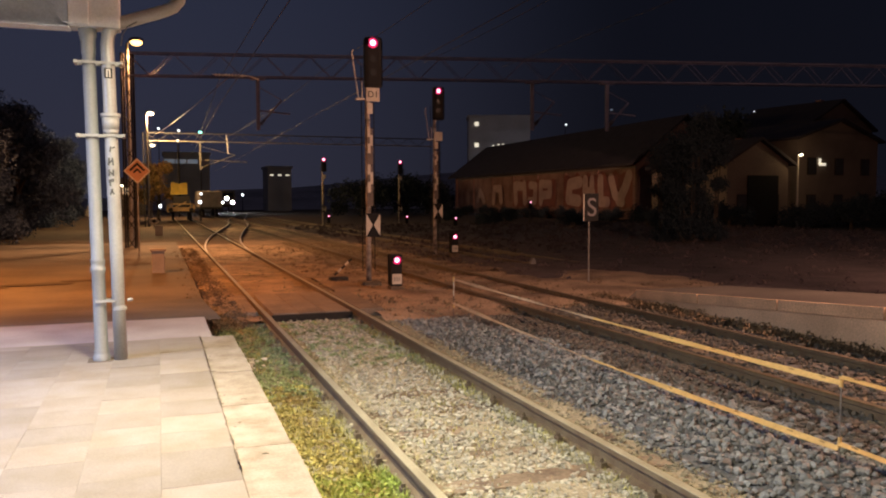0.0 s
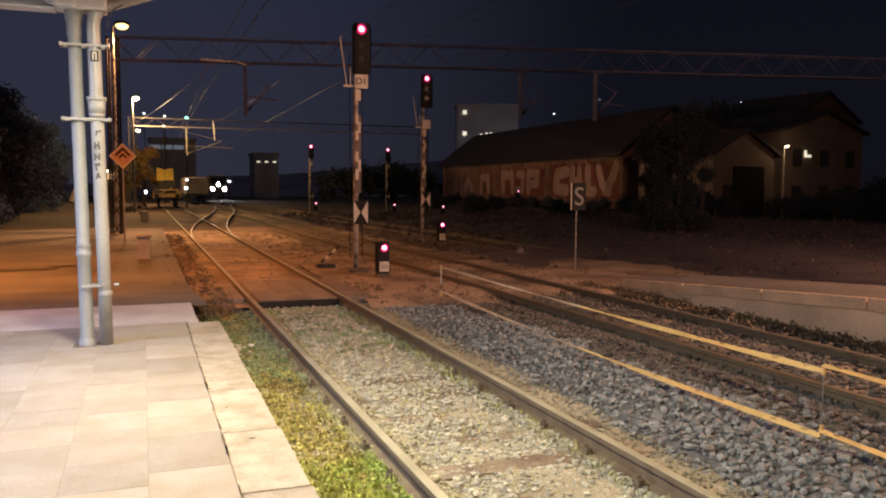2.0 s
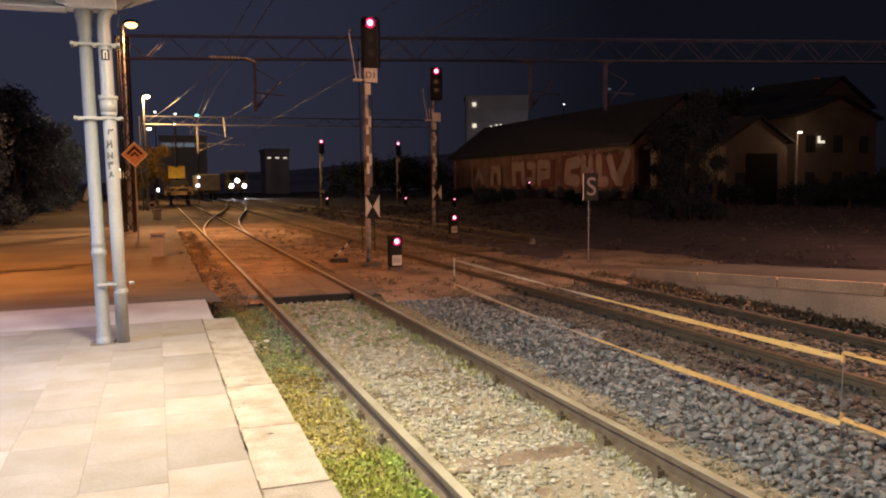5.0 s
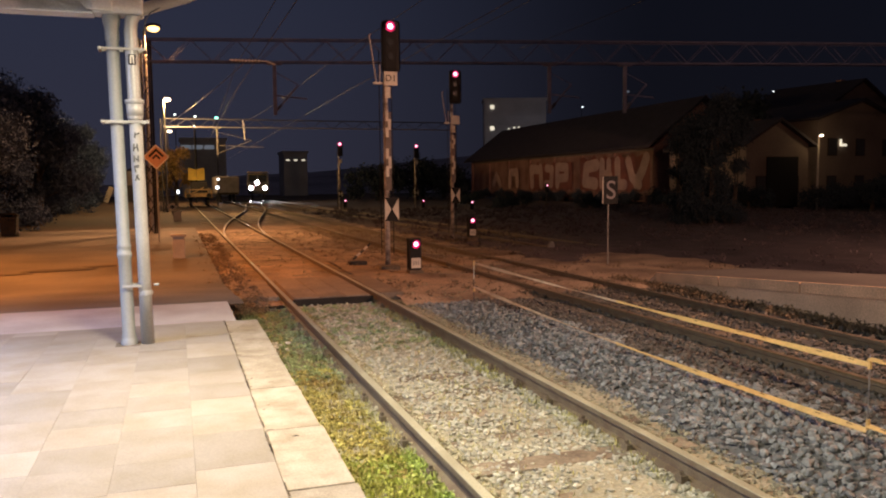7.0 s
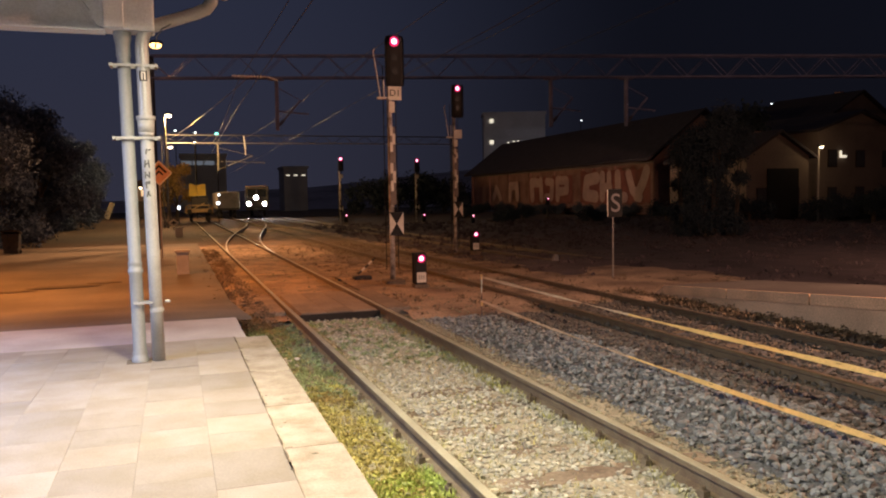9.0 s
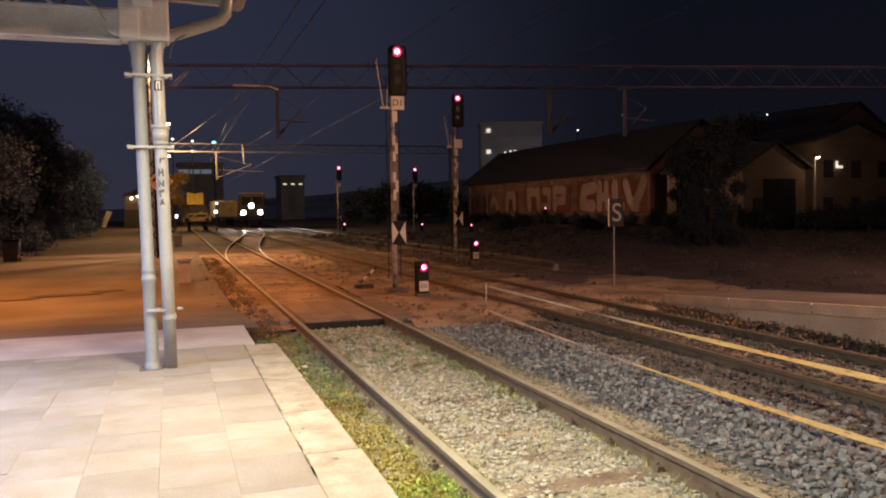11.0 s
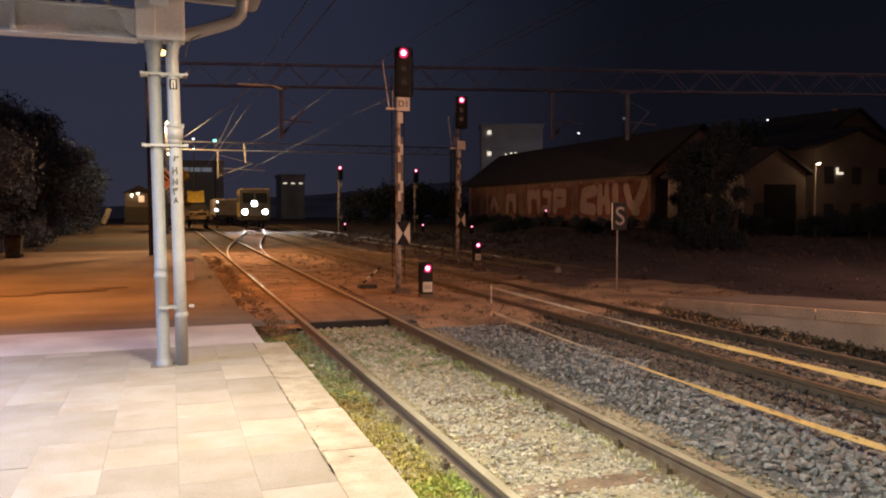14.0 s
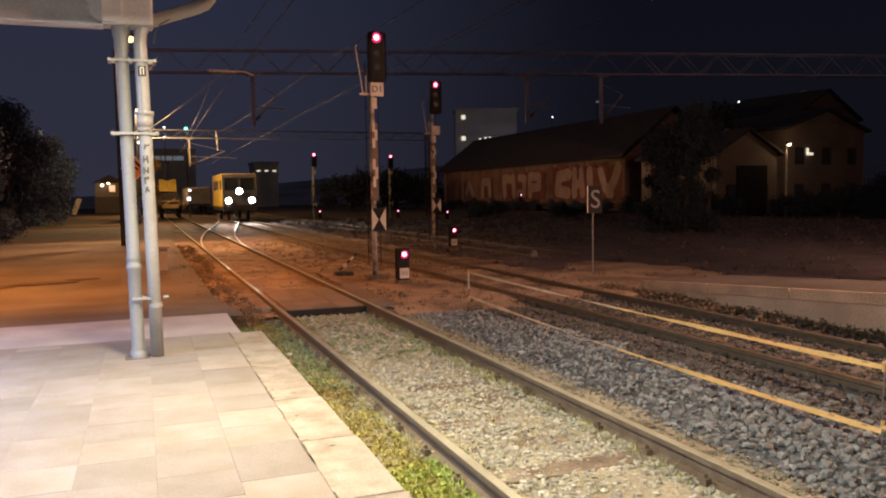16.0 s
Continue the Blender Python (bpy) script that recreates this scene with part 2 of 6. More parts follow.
M_APRON = mat("pale_apron_concrete", (0.44, 0.40, 0.37), 0.85, var=0.15, scale=1.3, fine=60, bump=0.25, tint=(0.33, 0.29, 0.26))
M_CONC3 = mat("worn_edge_slab", (0.78, 0.53, 0.35), 0.9, var=0.25, scale=2.1, fine=40, bump=0.4, tint=(0.56, 0.38, 0.26))
M_ZINC = mat("weathered_zinc_steel", (0.27, 0.26, 0.30), 0.45, metal=0.85, var=0.15, scale=4, fine=40, bump=0.05)
# grey lightened to imitate the headlights' glare over the cab front
M_CABGREY = mat("glare_grey_paint", (0.10, 0.105, 0.12), 0.65, var=0.2, scale=2, fine=40, bump=0.08)
# blue-grey that imitates the purplish haze round the near portal
M_HAZESTEEL = mat("haze_grey_steel", (0.12, 0.125, 0.20), 0.85, metal=0.0, var=0.2, scale=3, fine=40, bump=0.05)
M_WIRE = mat("dull_copper_wire", (0.055, 0.05, 0.06), 0.55, metal=0.5, var=0.15, scale=4, fine=40, bump=0.0)
M_MAST = mat("worn_grey_mast_paint", (0.55, 0.51, 0.47), 0.6, var=0.3, scale=5, fine=40, bump=0.1, tint=(0.10, 0.09, 0.085))
M_GRAFFRED = mat("dull_red_wall_paint", (0.27, 0.095, 0.07), 0.8, var=0.2, scale=0.9, fine=14, bump=0.1)
M_GRAFF = mat("pale_wall_paint", (0.50, 0.35, 0.30), 0.8, var=0.12, scale=1.5, fine=20, bump=0.1)
M_TILES = mat("dark_roof_tiles", (0.045, 0.038, 0.045), 0.9, var=0.3, scale=1.5, fine=12, bump=0.5)
M_PALEFLATS = mat("pale_render", (0.50, 0.50, 0.56), 0.9, var=0.10, scale=0.25, fine=5, bump=0.2)
M_FLATS = mat("grey_render", (0.22, 0.21, 0.22), 0.9, var=0.12, scale=0.3, fine=6, bump=0.2)
# night haze over the far blocks is put into this pale blue wall colour
M_HAZEWALL = mat("haze_blue_render", (0.36, 0.40, 0.52), 0.9, var=0.15, scale=0.3, fine=6, bump=0.2)
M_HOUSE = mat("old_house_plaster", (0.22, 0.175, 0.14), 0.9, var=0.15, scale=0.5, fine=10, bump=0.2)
# hill coloured pale so that it sinks into the hazy sky
M_HILL = mat("haze_pale_hill", (0.55, 0.50, 0.56), 1.0, var=0.3, scale=0.05, fine=0.6, bump=0.5)
M_GLASS = glass("dark_window_glass")
M_DARKPANE = mat("dusty_window_pane", (0.06, 0.06, 0.07), 0.8, var=0.2, scale=1, fine=10, bump=0)
M_REDCORE = glow("red_signal_lens", (1.0, 0.47, 0.66), 3.6)
# glow of the halo round a red lens
M_REDRING = glow("red_signal_halo", (0.75, 0.015, 0.13), 0.8)
M_SODIUM = glow("sodium_lamp_glass", (1.0, 0.58, 0.20), 4.5)
M_LAMPW = glow("warm_lamp_glass", (1.0, 0.85, 0.60), 6.0)
M_HEAD = glow("headlight_glass", (1.0, 0.98, 0.94), 520.0)
M_COLD = glow("cold_lamp_glass", (0.9, 0.95, 1.0), 4.0)
M_TEAL = glow("green_lamp_glass", (0.25, 0.9, 0.8), 3.0)
M_FAINT = glow("faint_lamp_glass", (1.0, 0.72, 0.45), 0.7)
M_WINLIT = glow("lit_window", (1.0, 0.90, 0.70), 0.9)
M_WINDIM = glow("dim_lit_window", (0.5, 0.6, 0.75), 0.16)
M_TUBE = glow("tube_glass", (1.0, 0.86, 0.66), 8.0)


# ---------------------------------------------------------------- mesh helpers
def bm_box(bm, c, s, rz=0.0, bevel=0.0, rx=0.0, ry=0.0):
    r = bmesh.ops.create_cube(bm, size=1.0, matrix=pose(*c, rx, ry, rz) @ Matrix.Diagonal((*s, 1)))
    if bevel:
        edges = list({e for v in r["verts"] for e in v.link_edges})
        bmesh.ops.bevel(bm, geom=edges, offset=bevel, segments=2, affect="EDGES", profile=0.6)


def bm_rod(bm, a, b, r0, r1=None, n=10):
    a, b = Vector(a), Vector(b)
    d = b - a
    m = Matrix.Translation((a + b) / 2) @ d.to_track_quat("Z", "Y").to_matrix().to_4x4()
    bmesh.ops.create_cone(bm, cap_ends=True, segments=n, radius1=r0, radius2=r0 if r1 is None else r1, depth=d.length, matrix=m)


def bm_ball(bm, c, r, s=(1, 1, 1), u=12, v=8):
    bmesh.ops.create_uvsphere(bm, u_segments=u, v_segments=v, radius=r, matrix=Matrix.Translation(c) @ Matrix.Diagonal((*s, 1)))


def bm_poly(bm, pts, thick):
    """A flat plate from a polygon, made thick along the vector given."""
    t = Vector(thick)
    lo = [bm.verts.new(p) for p in pts]
    hi = [bm.verts.new(Vector(p) + t) for p in pts]
    bm.faces.new(lo)
    bm.faces.new(hi[::-1])
    for i in range(len(pts)):
        j = (i + 1) % len(pts)
        bm.faces.new((lo[i], hi[i], hi[j], lo[j]))
    bmesh.ops.recalc_face_normals(bm, faces=bm.faces)


def bm_sweep(bm, path, r, n=12):
    """A round tube along a path."""
    pts = [Vector(p) for p in path]
    rings = []
    for i, p in enumerate(pts):
        d = (pts[min(i + 1, len(pts) - 1)] - pts[max(i - 1, 0)]).normalized()
        side = d.cross(Vector((0, 1, 0)))
        if side.length < 0.1:
            side = d.cross(Vector((1, 0, 0)))
        side.normalize()
        up = side.cross(d)
        rings.append([bm.verts.new(p + r * (math.cos(a) * side + math.sin(a) * up)) for a in (2 * math.pi * q / n for q in range(n))])
    for a, b in zip(rings, rings[1:]):
        for q in range(n):
            bm.faces.new((a[q], a[(q + 1) % n], b[(q + 1) % n], b[q]))
    bm.faces.new(rings[0][::-1])
    bm.faces.new(rings[-1])
    bmesh.ops.recalc_face_normals(bm, faces=bm.faces)


def solid(name, bm, material, smooth=False):
    me = bpy.data.meshes.new(name)
    bm.to_mesh(me)
    bm.free()
    me.materials.append(material)
    if smooth:
        for f in me.polygons:
            f.use_smooth = True
    return new(name, me)


def part(name, bm, material, parent, label="", smooth=False):
    ob = solid(name, bm, material, smooth)
    ob.parent = parent
    return tagged(ob, label)


def base(name, at, label, category, group="", rz=0.0):
    ob = new(name)
    ob.empty_display_size = 0.2
    ob.matrix_basis = pose(*at, 0, 0, rz)
    return tagged(ob, label, category, group)


def mesh_of(name, verts, faces, material):
    me = bpy.data.meshes.new(name)
    me.from_pydata(verts if isinstance(verts, list) else verts.tolist(), [], faces if isinstance(faces, list) else faces.tolist())
    me.materials.append(material)
    me.update()
    return new(name, me)


def lettering(name, text, size, m, material, parent, label=""):
    """Letters of the built-in font, as a thin mesh."""
    cu = bpy.data.curves.new(name, "FONT")
    cu.body, cu.size, cu.extrude, cu.align_x, cu.align_y = text, size, 0.003, "CENTER", "CENTER"
    tmp = new(name, cu)
    me = bpy.data.meshes.new_from_object(tmp.evaluated_get(bpy.context.evaluated_depsgraph_get()))
    bpy.data.objects.remove(tmp)
    me.materials.clear()
    me.materials.append(material)
    ob = new(name, me)
    ob.parent = parent
    ob.matrix_basis = m
    return tagged(ob, label)


ICO = bmesh.new()
bmesh.ops.create_icosphere(ICO, subdivisions=1, radius=1.0)
ICO.verts.index_update()
ICO_V = np.array([v.co[:] for v in ICO.verts])
ICO_F = np.array([[v.index for v in f.verts] for f in ICO.faces])
ICO.free()


def stones(name, centres, sizes, material, flat=0.7):
    """Many broken stones in one mesh, each a jittered little solid."""
    n = len(centres)
    v = ICO_V[None] * NP.uniform(0.52, 1.2, (n, len(ICO_V), 1))
    v = v * (NP.uniform(0.6, 1.25, (n, 1, 3)) * np.array([1, 1, flat]))
    a = NP.uniform(0, 2 * np.pi, n)
    c, s = np.cos(a)[:, None], np.sin(a)[:, None]
    v = np.stack([v[..., 0] * c - v[..., 1] * s, v[..., 0] * s + v[..., 1] * c, v[..., 2]], -1)
    v = v * sizes[:, None, None] + centres[:, None, :]
    f = ICO_F[None] + (np.arange(n) * len(ICO_V))[:, None, None]
    return mesh_of(name, v.reshape(-1, 3), f.reshape(-1, 3), material)


def waves(x, y, seed=0.0):
    return (np.sin(x * 3.1 + y * 1.7 + seed) + np.sin(x * 7.3 - y * 5.1 + seed * 2) * 0.6 + np.sin(x * 15.1 + y * 13.3 + seed) * 0.35
            + np.sin(x * 1.1 - y * 0.53 + seed * 3)) / 3


def sheet(name, x0, x1, y0, y1, step, height, material, ystep=None):
    """An uneven ground sheet; height(x, y) works on arrays."""
    xs = np.linspace(x0, x1, max(2, int(round((x1 - x0) / step)) + 1))
    ys = np.linspace(y0, y1, max(2, int(round((y1 - y0) / (ystep or step))) + 1))
    gx, gy = np.meshgrid(xs, ys)
    z = height(gx, gy) + gx * 0
    v = np.stack([gx, gy, z], -1).reshape(-1, 3)
    w = len(xs)
    i = (np.arange(len(ys) - 1)[:, None] * w + np.arange(w - 1)[None]).reshape(-1)
    ob = mesh_of(name, v, np.stack([i, i + 1, i + 1 + w, i + w], -1), material)
    for p in ob.data.polygons:
        p.use_smooth = True
    return ob


# ---------------------------------------------------------------- ground and tracks
L1, R1, C1 = 1.60, 3.107, 2.353
C2, C3 = 6.65, 10.85
HALF = 0.7535
PLAT, EDGE = 0.37, 0.735


def ease(u):
    u = min(max(u, 0.0), 1.0)
    return u * u * (3 - 2 * u)


def cross12(y):
    return C1 + (C2 - C1) * ease((y - 27.0) / 50.0)


def cross23(y):
    return C2 + (C3 - C2) * ease((y - 68.0) / 50.0)


def heap_z(x, y):
    up = np.clip((x - 3.62) / 0.75, 0, 1) * np.clip((5.75 - x) / 0.5, 0, 1)
    end = np.clip((11.6 - y) / 1.0, 0, 1)
    return -0.16 + 0.15 * up * end + 0.025 * waves(x * 2, y * 2, 1.3)


def yard_z(x, y):
    """Asphalt: platform level at the platform's end, falling to rail level."""
    return np.where(y < 10.0, PLAT - 0.03, PLAT - 0.03 - (PLAT - 0.06) * np.clip((y - 10.0) / 4.5, 0, 1)) + 0.012 * waves(x * 0.5, y * 0.5)


tagged(sheet("ground", -1500, 1500, -600, 2400, 1500, lambda x, y: x * 0 - 0.36, M_SOIL), "dark bare soil of the railway yard", "ground", kind="structure")
tagged(sheet("yard_ground_1", 3.45, 40, 11.0, 60, 0.3, lambda x, y: -0.07 - 0.1 * np.clip((y - 18) / 8, 0, 1) + 0.05 * waves(x * 0.6, y * 0.6, 2) - 0.26 * np.clip((12.1 + 0.4 * waves(x * 1.5, y, 5) - y) / 0.9, 0, 1), M_SAND), "trodden brown gravel between the tracks", "ground", kind="structure")
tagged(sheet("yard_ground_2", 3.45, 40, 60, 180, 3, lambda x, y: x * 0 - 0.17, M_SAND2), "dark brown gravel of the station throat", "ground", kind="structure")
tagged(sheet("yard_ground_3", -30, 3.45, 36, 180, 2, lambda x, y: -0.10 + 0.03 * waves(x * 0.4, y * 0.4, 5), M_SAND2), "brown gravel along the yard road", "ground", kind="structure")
tagged(sheet("track_bed_far", 0.72, 3.5, 15.2, 36, 0.12, lambda x, y: -0.10 + 0.025 * waves(x * 2, y * 2, 3), M_SAND, 0.2), "brown gravel and dirt round the track", "ground", kind="structure")
track_bed = tagged(sheet("track_bed", 0.30, 3.7, -8, 15.6, 0.06, lambda x, y: -0.15 + 0.018 * waves(x * 2.2, y * 2.2) + 0.03 * np.clip((y - 12.6) / 0.3, 0, 1), M_BED, 0.1), "pale old ballast with dry weeds", "ballast", kind="structure")
heap_bed = tagged(sheet("new_ballast_bed", 3.6, 5.95, -8, 11.9, 0.08, heap_z, M_HEAPBED, 0.12), "fresh blue-grey ballast heaped beside the track", "ballast", kind="structure")
tagged(sheet("second_track_bed", 5.75, 8.44, -8, 13.5, 0.1, lambda x, y: -0.13 + 0.03 * waves(x * 2, y * 2, 4), M_HEAPBED, 0.15), "dark dirty ballast of the second track", "ballast", kind="structure")
tagged(sheet("asphalt_yard", -30, 0.72, 9.75, 36, 0.3, yard_z, M_ASPHALT), "worn brown asphalt of the station yard", "yard road", kind="structure")

tagged(sheet("verge_bed", 0.30, 1.54, 12.2, 15.3, 0.1, lambda x, y: -0.085 + 0.012 * waves(x * 2, y * 2), M_SAND), "brown dirt beside the crossing", "ground", kind="structure")



def scrub_mask(x, y):
    """Positive where the dark scrub beyond the tracks begins."""
    far = np.minimum((y - 17.0 - 1.6 * waves(x * 0.7, y * 0.2, 4)) / 1.5, (x - 8.3 - 0.5 * waves(x, y * 0.6, 2)) / 0.8)
    return np.maximum(far, (x - 11.0 - 0.4 * waves(x * 0.5, y * 0.5, 8)) / 0.8)


tagged(sheet("scrub_ground", 7.6, 40, -8, 60, 0.4, lambda x, y: -0.16 - 0.1 * np.clip((y - 18) / 8, 0, 1) + 0.16 * np.clip(scrub_mask(x, y), -1, 1) + 0.05 * waves(x * 0.8, y * 0.8, 6), M_SCRUB), "dark scrub and soil beyond the tracks", "ground", kind="structure")

# stones on the beds
n = 12500
cx, cy = NP.uniform(1.66, 3.05, n), 2.6 + 9.85 * NP.uniform(0, 1, n) ** 1.15
bare = (np.abs((cy - 4.47 + 0.33) % 0.66 - 0.33) < 0.12) & (NP.uniform(0, 1, n) < np.where((cx > 2.15) & (cx < 2.85) & (cy < 4.8), 0.96, np.where((cx > 2.1) & (cy < 7.5), 0.5, 0.05)))
cx, cy = cx[~bare], cy[~bare]
n = len(cx)
tagged(stones("ballast_stones", np.stack([cx, cy, -0.154 + NP.uniform(0, 0.02, n)], -1), 0.007 + 0.027 * NP.uniform(0, 1, n) ** 1.7, M_STONE), "pale broken ballast stones between the rails", "ballast", kind="stuff")
n = 4200
cx, cy = NP.uniform(3.15, 3.72, n), NP.uniform(2.0, 12.3, n)
tagged(stones("shoulder_stones", np.stack([cx, cy, -0.145 + NP.uniform(0, 0.015, n)], -1), NP.uniform(0.007, 0.022, n), M_OLDSTONE), "small pale stones beside the rail", "ballast", kind="stuff")
n = 3600
cx, cy = 1.56 - 0.81 * NP.uniform(0, 1, n) ** 1.5, NP.uniform(2.4, 11.5, n)
tagged(stones("verge_stones", np.stack([cx, cy, -0.150 + NP.uniform(0, 0.015, n)], -1), NP.uniform(0.008, 0.026, n), M_OLDSTONE), "scattered stones in the grass strip", "ballast", kind="stuff")
n = 15000
cx = 3.58 + 2.3 * NP.uniform(0, 1, n) ** 0.85
cy = 1.2 + 10.7 * NP.uniform(0, 1, n) ** 1.1
far = cx + 0.35 * waves(cx, cy, 1) > 4.6
near_c = np.stack([cx, cy, heap_z(cx, cy) + NP.uniform(0.0, 0.03, n)], -1)
size = 0.013 + 0.030 * NP.uniform(0, 1, n) ** 1.4
tagged(stones("new_ballast_stones", near_c[~far], size[~far], M_HEAP, 0.85), "fresh angular blue-grey ballast stones", "ballast", kind="stuff")
tagged(stones("dirty_ballast_stones", near_c[far], size[far], M_DARKSTONE, 0.85), "dark earthy stones at the back of the heap", "ballast", kind="stuff")
n = 5000
cx, cy = NP.uniform(5.8, 8.35, n), NP.uniform(2.0, 13.0, n)
tagged(stones("old_ballast_stones", np.stack([cx, cy, -0.12 + NP.uniform(0, 0.03, n)], -1), NP.uniform(0.02, 0.045, n), M_DARKSTONE, 0.8), "dark dirty stones of the second track", "ballast", kind="stuff")
n = 6000
cx, cy = NP.uniform(0.8, 13.0, n), 12.0 + 22 * NP.uniform(0, 1, n) ** 1.3
ok = (cy > 15.4) | (cx > 3.7)
cx, cy = cx[ok], cy[ok]
n = len(cx)
tagged(stones("yard_stones", np.stack([cx, cy, -0.09 + NP.uniform(-0.02, 0.02, n)], -1), NP.uniform(0.010, 0.030, n), M_OLDSTONE, 0.6), "scattered brown stones round the turnout", "ballast", kind="stuff")


def grass(name, n, xr, yr, z, h, material, label, weight=1.0):
    x, y = NP.uniform(*xr, n), yr[0] + (yr[1] - yr[0]) * NP.uniform(0, 1, n) ** weight
    keep = waves(x * 1.6, y * 1.3, 7) + waves(x * 4.1, y * 3.7, 3) * 0.6 + NP.uniform(-0.5, 0.5, n) > -0.05
    x, y = x[keep], y[keep]
    n = len(x)
    a, hh, w = NP.uniform(0, 6.28, n), h * NP.uniform(0.4, 1.2, n), NP.uniform(0.003, 0.007, n)
    dx, dy = np.cos(a), np.sin(a)
    lean = NP.uniform(0.2, 0.9, n) * hh
    z0 = np.full(n, z)
    v = np.stack([np.stack([x - dy * w, y + dx * w, z0], -1), np.stack([x + dy * w, y - dx * w, z0], -1),
                  np.stack([x + dx * lean, y + dy * lean, z0 + hh], -1)], 1).reshape(-1, 3)
    ob = mesh_of(name, v, np.arange(3 * n).reshape(-1, 3), material)
    return tagged(ob, label, "grass", kind="stuff")


def leaves(n, centre, radii, size, shell=0.55):
    """Vertices and faces of many small leaf quads inside a lumpy ellipsoid."""
    d = NP.normal(size=(n, 3))
    d /= np.linalg.norm(d, axis=1)[:, None]
    r = NP.uniform(shell, 1.0, n) * (0.8 + 0.3 * np.sin(d[:, 0] * 5 + d[:, 2] * 4) * np.sin(d[:, 1] * 6 + 1))
    p = np.array(centre) + d * r[:, None] * np.array(radii)
    u = NP.normal(size=(n, 3))
    u /= np.linalg.norm(u, axis=1)[:, None]
    w = np.cross(u, NP.normal(size=(n, 3)))
    w /= np.linalg.norm(w, axis=1)[:, None]
    s = (size * NP.uniform(0.5, 1.3, n))[:, None]
    return np.stack([p - u * s, p - w * s * 0.5, p + u * s, p + w * s * 0.5], 1).reshape(-1, 3)


grass("grass_strip", 17000, (0.74, 1.54), (2.2, 11.8), -0.15, 0.045, M_GRASS, "short yellow-green grass beside the platform edge", 1.2)
grass("grass_tufts", 5200, (0.80, 1.52), (2.4, 5.0), -0.15, 0.07, M_WEED, "bright green grass near the platform edge")
grass("dry_tufts", 2600, (0.80, 1.30), (4.6, 8.6), -0.15, 0.06, M_OLIVE, "dry olive grass beside the platform edge")
grass("track_grass", 5000, (1.68, 3.05), (2.4, 12.2), -0.15, 0.04, M_GRASS, "sparse dry grass among the ballast")
grass("rail_grass", 3000, (2.88, 3.06), (2.4, 12.2), -0.15, 0.06, M_GRASS, "dry grass tufts along the rail")


def weeds(name, clumps, xs, ys, skew, material, label, leaf=0.019):
    """Low broad-leaved clumps between x0..x1, thinning towards the rail."""
    v = np.concatenate([leaves(26, (xs[0] + (xs[1] - xs[0]) * RND.random() ** skew, RND.uniform(*ys), -0.13), (RND.uniform(0.05, 0.10), RND.uniform(0.05, 0.10), RND.uniform(0.02, 0.045)), leaf, 0.2) for _ in range(clumps)])
    tagged(mesh_of(name, v, np.arange(len(v)).reshape(-1, 4), material), label, "weeds", kind="stuff")


weeds("verge_weeds", 460, (0.78, 1.50), (2.6, 4.9), 1.0, M_WEED, "bright green broad-leaved weeds beside the rail")
weeds("verge_moss", 420, (0.77, 1.45), (4.5, 7.8), 1.7, M_OLIVE, "olive brown moss and dead leaves along the platform")
weeds("verge_herbs", 360, (0.77, 1.52), (7.3, 12.0), 1.2, M_FARWEED, "dull green weeds near the crossing")
weeds("track_weeds", 150, (1.75, 3.0), (8.5, 12.2), 1.0, M_FARWEED, "dull green weeds among the ballast near the crossing")
ew = np.concatenate([leaves(26, (0.80 + RND.uniform(-0.32, 0.45), 11.2 + 20.0 * RND.random() ** 1.2, RND.uniform(-0.04, 0.03)), (RND.uniform(0.08, 0.24), RND.uniform(0.10, 0.35), RND.uniform(0.03, 0.08)), 0.020, 0.1) for _ in range(520)])
tagged(mesh_of("road_edge_weeds", ew, np.arange(len(ew)).reshape(-1, 4), M_DEADWEED), "withered weeds and dirt along the road edge", "weeds", kind="stuff")
yw = np.concatenate([leaves(22, (RND.uniform(3.6, 13.0), 12.0 + 22.0 * RND.random() ** 1.4, -0.07), (RND.uniform(0.08, 0.25), RND.uniform(0.08, 0.22), RND.uniform(0.03, 0.10)), 0.022, 0.2) for _ in range(900)])
tagged(mesh_of("yard_weeds", yw, np.arange(len(yw)).reshape(-1, 4), M_DEADWEED), "withered brown weeds between the tracks", "weeds", kind="stuff")
dk = np.concatenate([leaves(40, (8.18 + RND.uniform(-0.16, 0.14), 3.0 + 10.2 * RND.random(), -0.08), (0.16, 0.22, RND.uniform(0.06, 0.16)), 0.03, 0.2) for _ in range(230)])
tagged(mesh_of("platform_weeds", dk, np.arange(len(dk)).reshape(-1, 4), M_DEADWEED), "dark ragged weeds at the foot of the second platform", "weeds", kind="stuff")
sc = np.concatenate([leaves(20, (c[0], c[1], -0.16 + c[2]), (c[3], c[3], c[2]), 0.035 + 0.0006 * c[1], 0.2) for c in ((RND.uniform(8.6, 38.0), 6.0 + 52.0 * RND.random() ** 1.2, RND.uniform(0.05, 0.22), RND.uniform(0.12, 0.45)) for _ in range(2600)) if scrub_mask(np.array(c[0]), np.array(c[1])) > 0.1])
tagged(mesh_of("scrub_weeds", sc, np.arange(len(sc)).reshape(-1, 4), M_SCRUB), "dark withered scrub beyond the tracks", "weeds", kind="stuff")

RAIL_PROFILE = [(-0.036, 0.0), (-0.036, -0.036), (-0.009, -0.050), (-0.009, -0.125), (-0.072, -0.142), (-0.072, -0.155),
                (0.072, -0.155), (0.072, -0.142), (0.009, -0.125), (0.009, -0.050), (0.036, -0.036), (0.036, 0.0)]


